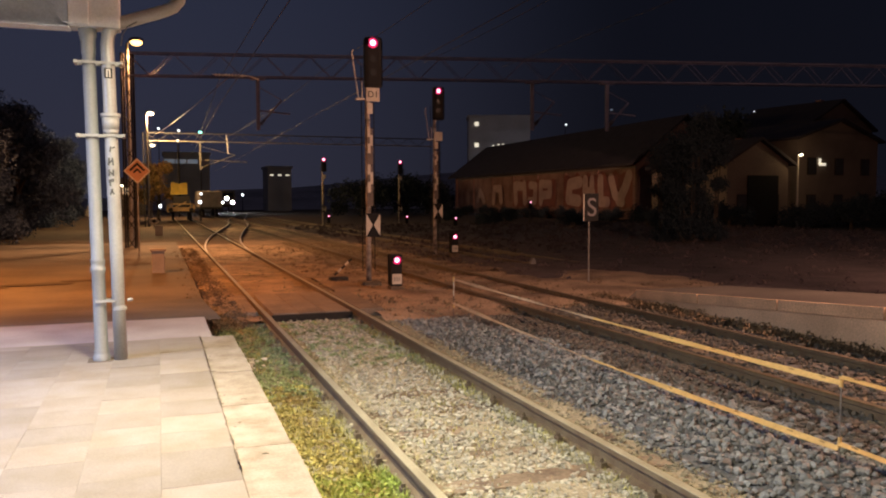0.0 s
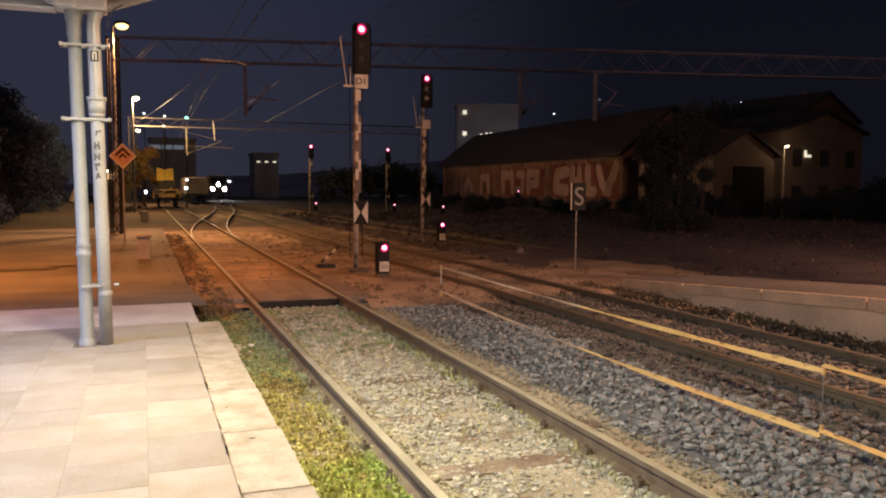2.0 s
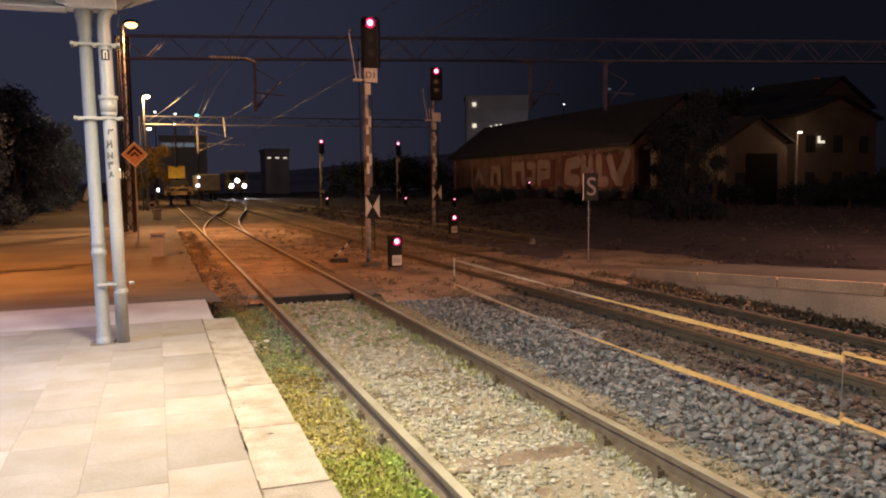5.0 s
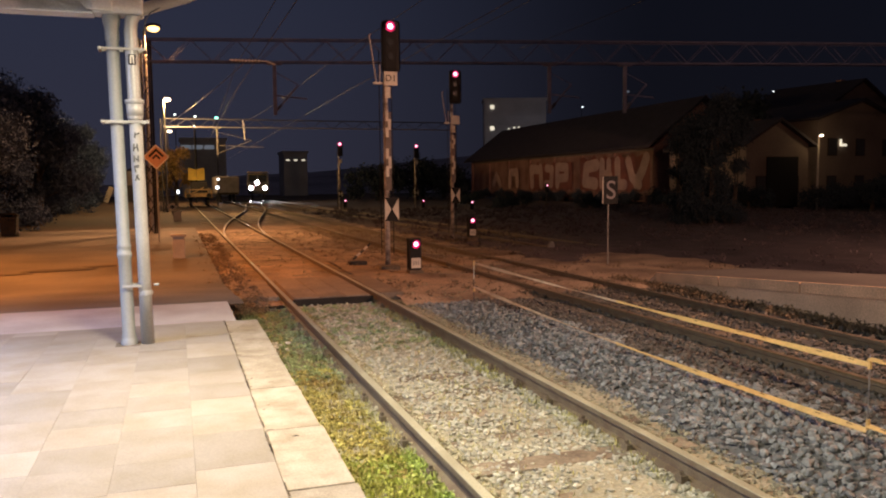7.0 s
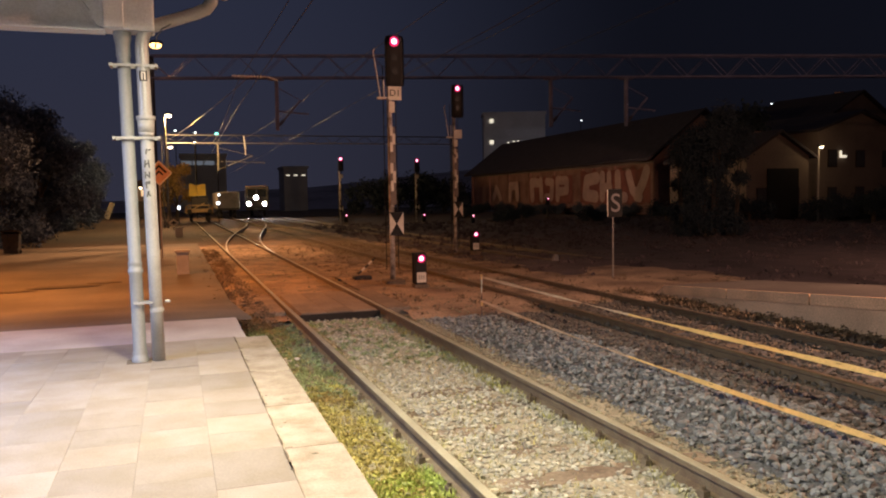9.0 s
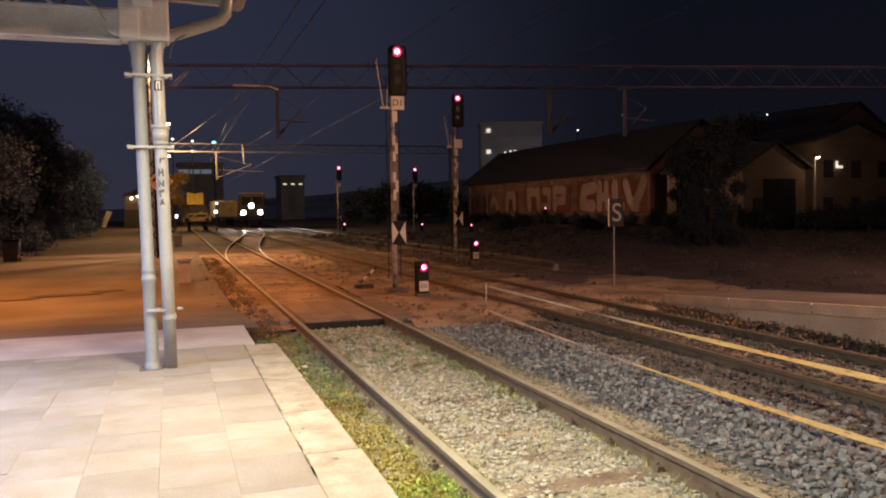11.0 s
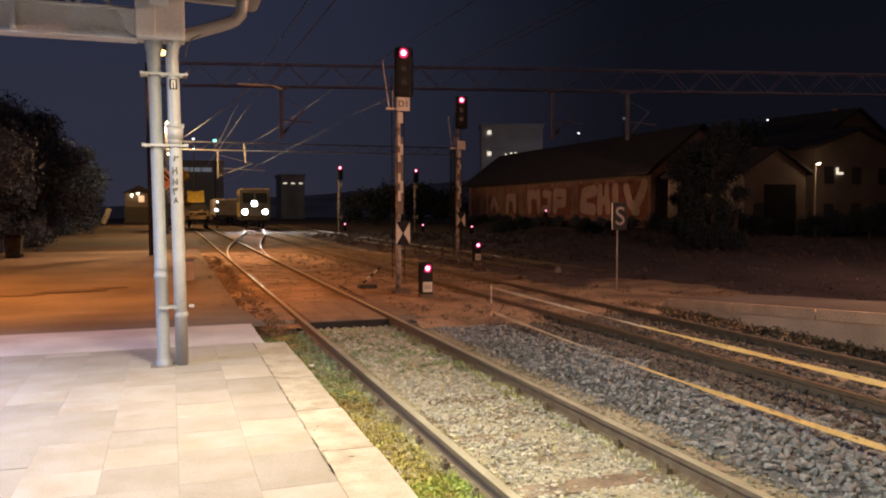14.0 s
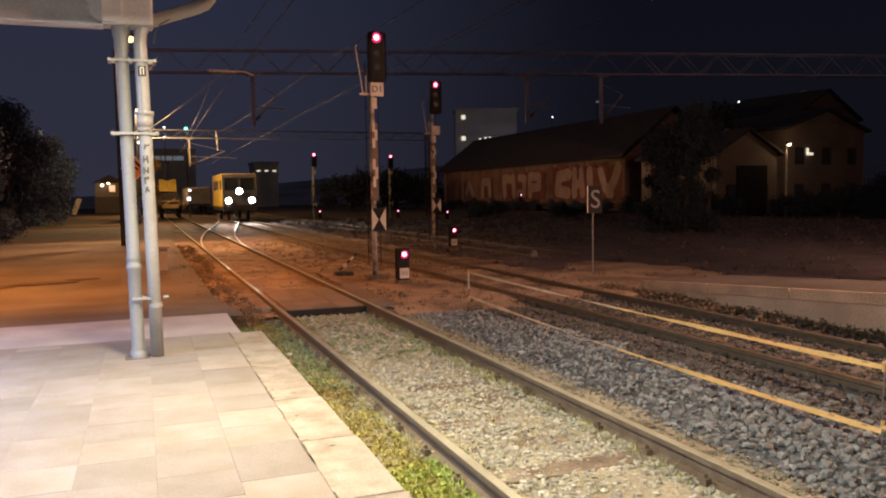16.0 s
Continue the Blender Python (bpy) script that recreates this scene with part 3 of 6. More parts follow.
def rail(path, label, z=0.0, head=None, body=None):
    """A rail swept along path(y); its worn running surface is a part of its own."""
    ys, fx = path
    verts, faces = [], []
    q = len(RAIL_PROFILE)
    for y in ys:
        verts += [(fx(y) + a, y, z + b) for a, b in RAIL_PROFILE]
    for i in range(len(ys) - 1):
        for j in range(q):
            k = (j + 1) % q
            faces.append((i * q + j, i * q + k, (i + 1) * q + k, (i + 1) * q + j))
    faces += [tuple(range(q))[::-1], tuple(range((len(ys) - 1) * q, len(ys) * q))]
    ob = tagged(mesh_of("rail", verts, faces, body or M_RAIL), label, "rail", "rails of the station tracks")
    v2, f2 = [], []
    for y in ys:
        v2 += [(fx(y) - 0.035, y, z - 0.004), (fx(y) - 0.030, y, z + 0.004), (fx(y) + 0.030, y, z + 0.004), (fx(y) + 0.035, y, z - 0.004)]
    for i in range(len(ys) - 1):
        for j in range(3):
            f2.append((i * 4 + j, i * 4 + j + 1, i * 4 + j + 5, i * 4 + j + 4))
    top = mesh_of("running_surface", v2, f2, head or M_RAILTOP)
    top.parent = ob
    return ob


def run(y0, y1, n):
    return [y0 + (y1 - y0) * i / n for i in range(n + 1)]


for s in (-1, 1):
    rail((run(-8, 180, 8), lambda y, s=s: C1 + s * HALF), "long rusty rail with a worn brown head")
    rail((run(-8, 180, 8), lambda y, s=s: C2 + s * HALF), "rusty rail of the second track in shadow", 0.0, M_RAIL)
    rail((run(20, 190, 8), lambda y, s=s: C3 + s * HALF), "rusty rail of the third track", 0.0, M_RAIL)
    rail((run(28.5, 76, 40), lambda y, s=s: cross12(y) + s * HALF), "curved turnout rail, bright on its head", -0.006, M_BRIGHTRAIL)
    rail((run(69.5, 117, 40), lambda y, s=s: cross23(y) + s * HALF), "curved crossover rail, bright on its head", -0.006, M_BRIGHTRAIL)


def sleeper(y, xc, top):
    bm = bmesh.new()
    bm_box(bm, (0, 0, -0.07), (2.4, 0.24, 0.14), bevel=0.012)
    ob = solid("sleeper", bm, M_SLEEPER)
    ob.matrix_basis = pose(xc, y, top, 0, 0, 0)
    return tagged(ob, "weathered wooden sleeper half sunk in ballast", "sleeper", "sleepers of the near track")


first = sleeper(4.47, C1, -0.136)
for i in range(-9, 13):
    if i and 4.47 + i * 0.66 < 12.2:
        copy_thing(first, pose(C1 + RND.uniform(-0.04, 0.04), 4.47 + i * 0.66, (-0.139 if -4 < i < 5 else -0.147) - RND.uniform(0.0, 0.016), 0, RND.uniform(-0.6, 0.6), RND.uniform(-1.2, 1.2)))
bm = bmesh.new()
for i in range(52):
    bm_box(bm, (C1, 15.9 + i * 0.66, -0.172), (2.4, 0.24, 0.14))
for i in range(66):
    bm_box(bm, (C2, -6 + i * 0.66, -0.19), (2.4, 0.24, 0.14))
tagged(solid("far_sleepers", bm, M_SLEEPER), "dark wooden sleepers sunk in dirt", "sleeper", kind="stuff")

# rail fastenings beside the near rails
bm = bmesh.new()
for i in range(-3, 13):
    y = 4.47 + i * 0.66
    for x in (L1, R1):
        for s in (-1, 1):
            bm_box(bm, (x + s * 0.095, y, -0.118), (0.05, 0.07, 0.05))
            bm_rod(bm, (x + s * 0.10, y, -0.10), (x + s * 0.10, y, -0.065), 0.016, n=6)
tagged(solid("rail_fastenings", bm, M_RAIL), "rusty rail clips and bolts", "rail clip", kind="stuff")

# crossing deck
def crossing_panel(x0, x1, y0, y1, label):
    ob = base("crossing_panel", (0, 0, 0), label, "crossing panel", "panels of the track crossing")
    cnt = max(1, int((x1 - x0) / 0.40))
    for i in range(cnt):
        a, b = x0 + (x1 - x0) * i / cnt, x0 + (x1 - x0) * (i + 1) / cnt
        bm = bmesh.new()
        bm_box(bm, ((a + b) / 2, (y0 + y1) / 2 + RND.uniform(-0.015, 0.015), -0.085 + RND.uniform(-0.004, 0.004)), (b - a - 0.010, y1 - y0, 0.14), bevel=0.008)
        part("plank", bm, M_DECK, ob)
    if x1 - x0 < 1.0:
        return ob
    # dark strip across the front, drawn for the shaded gap under the planks
    bm = bmesh.new()
    bm_box(bm, ((x0 + x1) / 2, y0 - 0.03, -0.095), (x1 - x0 + 0.06, 0.07, 0.13), bevel=0.01)
    part("edge_beam", bm, M_GAPSHADE, ob, "near-black strip for the shadow under the deck edge")
    return ob


crossing_panel(1.72, 2.99, 12.42, 15.3, "worn dusty timber deck between the rails")
crossing_panel(0.74, 1.52, 12.75, 15.2, "worn timber deck beside the rail")
crossing_panel(3.19, 3.60, 12.55, 15.2, "narrow timber deck outside the rail")

# ---------------------------------------------------------------- platforms
bm = bmesh.new()
bm_box(bm, ((-14 + EDGE - 0.03) / 2, -0.9, (PLAT - 0.05 - 0.4) / 2 - 0.012), (14 + EDGE - 0.03, 18.3, 0.4 + PLAT - 0.05))
platform = tagged(solid("platform_1", bm, M_JOINT), "low station platform paved with cream slabs", "platform", kind="structure")
bm = bmesh.new()
bm_box(bm, ((-14 + 0.52) / 2, 9.05, PLAT - 0.2), (14.52, 1.6, 0.385))
tagged(solid("platform_apron", bm, M_APRON), "pale grey concrete apron at the platform's end", "apron", kind="structure")

tile_meshes = {}
XCOLS = [0.39 - 0.40 * i for i in range(40)]


def tile_mesh(ly):
    key = round(ly, 2)
    if key not in tile_meshes:
        bm = bmesh.new()
        bm_box(bm, (0, 0, -0.02), (0.3992, ly - 0.0015, 0.05), bevel=0.0015)
        me = bpy.data.meshes.new("paving_slab")
        bm.to_mesh(me)
        bm.free()
        me.materials.append(M_TILE)
        tile_meshes[key] = me
    return tile_meshes[key]


def kerb_mesh(ly):
    bm = bmesh.new()
    bm_box(bm, (0, 0, -0.10), (0.340, ly - 0.009, 0.2), bevel=0.008)
    for v in bm.verts:
        v.co.x += 0.004 * math.sin(v.co.y * 17)
    me = bpy.data.meshes.new("kerb_stone")
    bm.to_mesh(me)
    bm.free()
    me.materials.append(M_KERB)
    return me

# second platform: a low concrete wall that ramps down at its end
def plat2_z(y):
    return 0.50 - 0.39 * min(max((y - 6.2) / 6.0, 0), 1)


bm = bmesh.new()
ys = [-8, 0, 3, 6.2, 8, 10, 12.2, 12.6]
for a, b in zip(ys, ys[1:]):
    za, zb = plat2_z(a), plat2_z(b) if b < 12.5 else -0.1
    bm_poly(bm, [(8.42, a, -0.4), (8.42, b, -0.4), (8.42, b, zb), (8.42, a, za)], (2.0, 0, 0))
tagged(solid("platform_2_body", bm, M_CONC2), "low concrete platform ramping down at its end", "platform", kind="structure")
# dark sheet that makes the top look less lit than the face
bm = bmesh.new()
for a, b in zip(ys[:-1], ys[1:-1]):
    bm_poly(bm, [(8.43, a, plat2_z(a) + 0.004), (10.41, a, plat2_z(a) + 0.004), (10.41, b, plat2_z(b) + 0.004), (8.43, b, plat2_z(b) + 0.004)], (0, 0, 0.012))
tagged(solid("platform_2_surface", bm, M_ASPHALT), "asphalt top of the second platform, darker as the less lit side", "platform surface", kind="structure")
bm = bmesh.new()
for i in range(9):
    y0, y1 = -4 + i * 1.8, -4 + (i + 1) * 1.8 - 0.03
    z0, z1 = plat2_z(y0), plat2_z(y1)
    bm_poly(bm, [(8.38, y0, z0 - 0.14), (8.38, y1, z1 - 0.14), (8.38, y1, z1 + 0.018), (8.38, y0, z0 + 0.018)], (0.045, 0, 0))
tagged(solid("platform_2_edge", bm, M_CONC3), "concrete edge slabs of the second platform", "platform edge", kind="structure")

# ---------------------------------------------------------------- platform roof
COL = (-0.515, 7.28)
canopy = base("platform_canopy", (COL[0], COL[1], PLAT), "cream painted steel platform roof", "canopy")
H0 = 3.33 - PLAT
bm = bmesh.new()
bm_box(bm, (-3.15, 0, H0 + 0.14), (5.96, 0.05, 0.26))
bm_box(bm, (-3.15, 0, H0 + 0.006), (5.96, 0.20, 0.016), bevel=0.003)
bm_box(bm, (-3.15, 0, H0 + 0.276), (5.96, 0.20, 0.016), bevel=0.003)
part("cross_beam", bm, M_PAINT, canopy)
for i in range(5):
    bm = bmesh.new()
    bm_box(bm, (-1.15 - i * 1.1, -0.05, H0 + 0.14), (0.04, 0.09, 0.24), bevel=0.004)
    part("stiffener", bm, M_PAINT, canopy)
bm = bmesh.new()
bm_box(bm, (0.035, 0, H0 + 0.24), (0.42, 0.26, 0.46), bevel=0.02)
bm_box(bm, (-0.09, -0.10, H0 + 0.30), (0.17, 0.12, 0.56), bevel=0.012)
bm_poly(bm, [(-0.34, -0.12, H0 + 0.26), (-0.17, -0.12, H0 + 0.26), (-0.17, -0.12, H0 + 0.03), (-0.22, -0.12, H0 + 0.04), (-0.26, -0.12, H0 + 0.09), (-0.28, -0.12, H0 + 0.17)], (0, 0.20, 0))
bm_poly(bm, [(0.04, -0.135, H0 + 0.26), (0.24, -0.135, H0 + 0.26), (0.17, -0.135, H0 + 0.10), (0.07, -0.135, H0 + 0.10)], (0, 0.02, 0))
part("bracket", bm, M_PAINT, canopy)
for i in range(16):
    bm = bmesh.new()
    a, b = -0.35 - i * 0.34, -0.35 - (i + 1) * 0.34
    bm_rod(bm, (a, 0.0, H0 + 0.28), (b, 0.0, H0 + 0.62), 0.016, n=6)
    bm_rod(bm, (b, 0.03, H0 + 0.28), (a, 0.03, H0 + 0.62), 0.016, n=6)
    part("lattice_bar", bm, M_PAINT, canopy)
bm = bmesh.new()
bm_box(bm, (0.03, -6.0, H0 + 0.42), (0.16, 12.4, 0.24), bevel=0.006)
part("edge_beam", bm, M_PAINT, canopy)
bm = bmesh.new()
bm_poly(bm, [(0.86, -13, H0 + 0.62), (0.86, 0.6, H0 + 0.62), (-6.4, 0.6, H0 + 0.80), (-6.4, -13, H0 + 0.80)], (0, 0, 0.09))
part("roof", bm, M_ROOF, canopy, "dull boarded underside of the roof")
for i in range(10):
    bm = bmesh.new()
    bm_box(bm, (-2.75, -12.6 + i * 1.45, H0 + 0.63), (7.1, 0.07, 0.10), ry=1.4)
    part("rafter", bm, M_PAINT, canopy)
bm = bmesh.new()
bm_sweep(bm, [(0.90, -13, H0 + 0.56), (0.90, 0.62, H0 + 0.56)], 0.075, 12)
part("gutter", bm, M_PIPE, canopy)
bm = bmesh.new()
hgt = H0 + 0.02
prof = [(0, 0.074), (0.05, 0.074), (0.055, 0.063), (0.085, 0.067), (0.10, 0.058), (0.80, 0.057), (0.82, 0.066), (0.85, 0.066), (0.855, 0.059), (0.90, 0.059), (0.91, 0.065), (0.93, 0.055),
        (hgt - 0.24, 0.055), (hgt - 0.22, 0.062), (hgt - 0.20, 0.062), (hgt - 0.12, 0.062), (hgt - 0.07, 0.074), (hgt + 0.02, 0.080), (hgt + 0.06, 0.080)]
rings = [[bm.verts.new((0.01 - 0.013 * z + r * math.cos(q * math.pi / 10), r * math.sin(q * math.pi / 10), z)) for q in range(20)] for z, r in prof]
for a, b in zip(rings, rings[1:]):
    for q in range(20):
        bm.faces.new((a[q], a[(q + 1) % 20], b[(q + 1) % 20], b[q]))
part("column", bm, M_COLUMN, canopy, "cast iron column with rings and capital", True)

for lx, ly in ((0.18, 5.0), (0.18, 1.7), (0.18, -1.1), (0.18, -4.0), (-3.7, 5.6), (-3.7, 1.6)):
    fit = base("tube_light", (lx, ly, 3.47), "white fluorescent tube fitting under the roof", "light fitting", "lights under the roof")
    bm = bmesh.new()
    bm_box(bm, (0, 0, 0.05), (0.16, 1.36, 0.07), bevel=0.01)
    bm_rod(bm, (0, 0.4, 0.08), (0, 0.4, 0.45), 0.012)
    bm_rod(bm, (0, -0.4, 0.08), (0, -0.4, 0.45), 0.012)
    part("housing", bm, M_WHITE, fit)
    for s in (-1, 1):
        bm = bmesh.new()
        bm_rod(bm, (s * 0.04, -0.62, 0.005), (s * 0.04, 0.62, 0.005), 0.013)
        part("tube", bm, M_TUBE, fit)

PX = -0.345
pipe = base("downpipe", (PX, 7.26, PLAT), "white painted downpipe with scrawled marks", "downpipe")
bm = bmesh.new()
h = 3.27 - PLAT
bend = [(0, 0, 0.0), (-0.012, 0, 1.0), (-0.04, 0, h - 0.06), (-0.03, 0, h + 0.03), (0.005, 0, h + 0.09), (0.06, 0, h + 0.13), (0.45, 0, h + 0.27), (0.53, 0, h + 0.31), (0.575, 0, h + 0.37), (0.59, 0, h + 0.46), (0.60, 0, h + 0.68)]
bm_sweep(bm, bend, 0.057, 16)
part("pipe", bm, M_PIPE, pipe, "", True)
bm = bmesh.new()
bm_rod(bm, (-0.029, 0, 2.515 - PLAT - 0.06), (-0.029, 0, 2.515 - PLAT + 0.05), 0.070, 0.074, 16)
bm_rod(bm, (-0.029, 0, 2.515 - PLAT + 0.05), (-0.029, 0, 2.515 - PLAT + 0.085), 0.083, 0.083, 16)
bm_rod(bm, (-0.029, 0, 2.515 - PLAT - 0.10), (-0.029, 0, 2.515 - PLAT - 0.06), 0.060, 0.070, 16)
part("socket", bm, M_PIPE, pipe, "", True)
bm = bmesh.new()
bm_rod(bm, (0, 0, 0.46), (0, 0, 0.49), 0.063, 0.063, 16)
bm_rod(bm, (0, 0, 0.49), (0, 0, 0.50), 0.060, 0.058, 16)
part("ring", bm, M_PIPE, pipe)
for z in (3.04, 2.40, 0.92):
    bm = bmesh.new()
    zz = z - PLAT
    bm_box(bm, (-0.115, -0.064, zz), (0.38 if z > 1 else 0.16, 0.006, 0.022), bevel=0.002)
    part("clamp_front", bm, M_PIPE, pipe)
    bm = bmesh.new()
    bm_box(bm, (-0.115, 0.070, zz), (0.38 if z > 1 else 0.16, 0.006, 0.022), bevel=0.002)
    part("clamp_back", bm, M_PIPE, pipe)
    for q in (-0.30, 0.075) if z > 1 else ():
        bm = bmesh.new()
        bm_box(bm, (q, 0, zz), (0.026, 0.17, 0.028), bevel=0.004)
        part("clamp_lug", bm, M_PIPE, pipe)
    if z < 1:
        bm = bmesh.new()
        bm_rod(bm, (0.07, -0.01, zz), (0.115, -0.01, zz), 0.014)
        part("clamp_bolt", bm, M_PIPE, pipe)
bm = bmesh.new()
bm_box(bm, (-0.034, -0.0585, 2.95 - PLAT), (0.066, 0.005, 0.09))
sticker = part("sticker", bm, M_BLACK, pipe, "small black and white sticker")
bm = bmesh.new()
bm_box(bm, (-0.046, -0.0625, 2.945 - PLAT), (0.012, 0.003, 0.06))
bm_box(bm, (-0.022, -0.0625, 2.945 - PLAT), (0.012, 0.003, 0.06))
bm_box(bm, (-0.034, -0.0625, 2.98 - PLAT), (0.034, 0.003, 0.012))
part("mark", bm, M_WHITE, sticker)
for z, strokes in ((2.28, ((-0.03, 0.05, 8), (-0.005, 0.03, 70))), (2.17, ((-0.045, 0.07, 4), (-0.012, 0.07, -6), (-0.03, 0.04, 55))), (2.07, ((-0.045, 0.06, 0), (-0.01, 0.06, 0), (-0.03, 0.045, -50))),
                   (1.98, ((-0.04, 0.06, -8), (-0.025, 0.04, 80), (-0.022, 0.035, 75))), (1.90, ((-0.03, 0.06, 24), (-0.02, 0.05, -30)))):
    bm = bmesh.new()
    for k, (dx, ln, turn) in enumerate(strokes):
        bm_box(bm, (dx - 0.006, -0.0575 - 0.0012 * k, z - PLAT + (0.014 * k if abs(turn) > 60 else 0.0)), (0.014, 0.004, ln), ry=turn)
    part("scrawl", bm, M_SCRAWL, pipe, "dark unreadable scrawl")
bm = bmesh.new()
bm_box(bm, (-0.515, 7.28, PLAT - 0.006), (0.22, 0.22, 0.024), bevel=0.005)
tagged(solid("column_footing", bm, M_DIRT), "square concrete footing of the column", "footing")

bm = bmesh.new()
bm_sweep(bm, [(-0.27, 7.22, 3.20), (-0.255, 7.22, 3.30), (-0.21, 7.22, 3.37), (-0.13, 7.22, 3.42)], 0.006, 6)
tagged(solid("thin_cable", bm, M_DARKSTEEL), "thin cable hooked beside the downpipe", "cable")
# torn dark patch in the asphalt
for px, py, sx, sy in ((-2.5, 18.4, 0.75, 0.35), (-1.7, 18.9, 0.45, 0.22), (-3.4, 17.9, 0.5, 0.2)):
    bm = bmesh.new()
    zz = float(yard_z(np.array(px), np.array(py))) + 0.012
    bm_poly(bm, [(px + sx * math.cos(a) * RND.uniform(0.6, 1.1), py + sy * math.sin(a) * RND.uniform(0.6, 1.1), zz) for a in (q * 2 * math.pi / 14 for q in range(14))], (0, 0, 0.006))
    tagged(solid("asphalt_patch", bm, M_SOIL), "dark ragged patch in the asphalt", "asphalt patch", "patches of the yard road")
n = 40
tagged(stones("pale_debris", np.stack([NP.normal(0.98, 0.06, n), NP.normal(8.9, 0.22, n), -0.085 + NP.uniform(0, 0.03, n)], -1), NP.uniform(0.014, 0.035, n), M_WHITE), "small heap of white rubble in the grass", "rubble", kind="stuff")

# ---------------------------------------------------------------- barrier tape
TX = 4.25
posts_y = (-3.6, 3.52, 10.88)


def tape_post(y, zb, zt):
    ob = base("tape_post", (TX, y, zb), "thin steel rod holding barrier tape", "post", "posts of the tape barrier")
    bm = bmesh.new()
    bm_rod(bm, (0, 0, 0), (0.012, 0, zt - zb), 0.0055, n=8)
    part("rod", bm, M_GREYSTEEL if y < 10 else M_DARKSTEEL, ob)
    if y > 10:
        bm = bmesh.new()
        bm_rod(bm, (0.008, 0, 0.35 - zb), (0.012, 0, zt - zb), 0.008, n=8)
        part("tape_sleeve", bm, M_WHITE, ob, "pale tape wound round the rod")
    for z in (0.60, 0.19):
        bm = bmesh.new()
        bm_rod(bm, (0.008, 0, z - zb - 0.035), (0.010, 0, z - zb + 0.035), 0.013, n=8)
        part("tape_wrap", bm, M_YELLOWTAPE, ob)
    return ob


for y in posts_y:
    tape_post(y, -0.14, 0.66 if y < 10 else 0.63)


def tape(y0, z0, y1, z1, sag, label):
    """One length of tape, sagging and twisting, with rows of black marks along it."""
    ob = base("barrier_tape", (TX, y0, 0), label, "barrier tape", "tape barrier along the ballast")
    bm = bmesh.new()
    n = 44
    rows = []
    for i in range(n + 1):
        u = i / n
        y, z = (y1 - y0) * u, z0 + (z1 - z0) * u - sag * 4 * u * (1 - u)
        half = 0.0138 - 0.003 * u - 0.004 * math.sin(math.pi * u) ** 2 + 0.004 * math.sin(u * 31)
        lean = 0.014 * math.sin(u * 9) + 0.010
        rows.append([bm.verts.new((lean * s + o, y, z + half * s)) for s, o in ((-1, -0.0015), (1, -0.0015), (1, 0.0015), (-1, 0.0015))])
    for a, b in zip(rows, rows[1:]):
        for q in range(4):
            bm.faces.new((a[q], a[(q + 1) % 4], b[(q + 1) % 4], b[q]))
    bmesh.ops.recalc_face_normals(bm, faces=bm.faces)
    strip = part("strip", bm, M_YELLOWTAPE, ob)
    # farther stretch of the far lengths takes the paler tone
    strip.data.materials.append(M_TAPEPALE)
    for f in strip.data.polygons:
        f.material_index = 1 if y1 > 8 and f.center.y > 3.2 else 0
    for i in range(26):
        u = (i + 0.5) / 26
        if math.sin(i * 2.3) < -0.2:
            continue
        y, z = (y1 - y0) * u, z0 + (z1 - z0) * u - sag * 4 * u * (1 - u)
        bm = bmesh.new()
        bm_box(bm, (-0.004, y, z + 0.010), (0.004, abs(y1 - y0) / 150, 0.0032))
        part("printed_mark", bm, M_BLACK, strip)


tape(posts_y[1], 0.595, posts_y[2], 0.605, 0.018, "yellow barrier tape with black marks, slightly sagging")
tape(posts_y[1], 0.150, posts_y[2], 0.235, 0.045, "yellow barrier tape with black marks, slightly sagging")
tape(posts_y[0], 0.60, posts_y[1], 0.635, 0.02, "yellow barrier tape with black marks, slightly sagging")
tape(posts_y[0], 0.15, posts_y[1], 0.185, 0.03, "yellow barrier tape with black marks, slightly sagging")


# ---------------------------------------------------------------- signals
def lens(parent, c, r):
    """A lit red lens in its dark hood, facing the platform."""
    bm = bmesh.new()
    for q in range(12):
        a0, a1 = math.radians(-20 + q * 220 / 12), math.radians(-20 + (q + 1) * 220 / 12)
        p = [(c[0] + k * math.cos(a), c[1] + d, c[2] + k * math.sin(a)) for a, k, d in ((a0, r * 1.55, -0.10), (a1, r * 1.55, -0.10), (a1, r * 1.55, 0.0), (a0, r * 1.55, 0.0))]
        bm_poly(bm, p, (0.0, 0.0, 0.004))
    hood = part("hood", bm, M_BLACK, parent)
    bm = bmesh.new()
    # disc that glows by itself, in place of the lens's halo
    bm_rod(bm, (c[0], c[1] - 0.012, c[2]), (c[0], c[1] + 0.01, c[2]), r * 1.5, n=20)
    ring = part("halo_ring", bm, M_REDRING, parent, "glowing ring for the red halo")
    bm = bmesh.new()
    bm_ball(bm, (c[0], c[1] - 0.012, c[2]), r * 0.86, (1, 0.35, 1), 16, 10)
    part("lens", bm, M_REDCORE, parent, "glowing red lens", True)


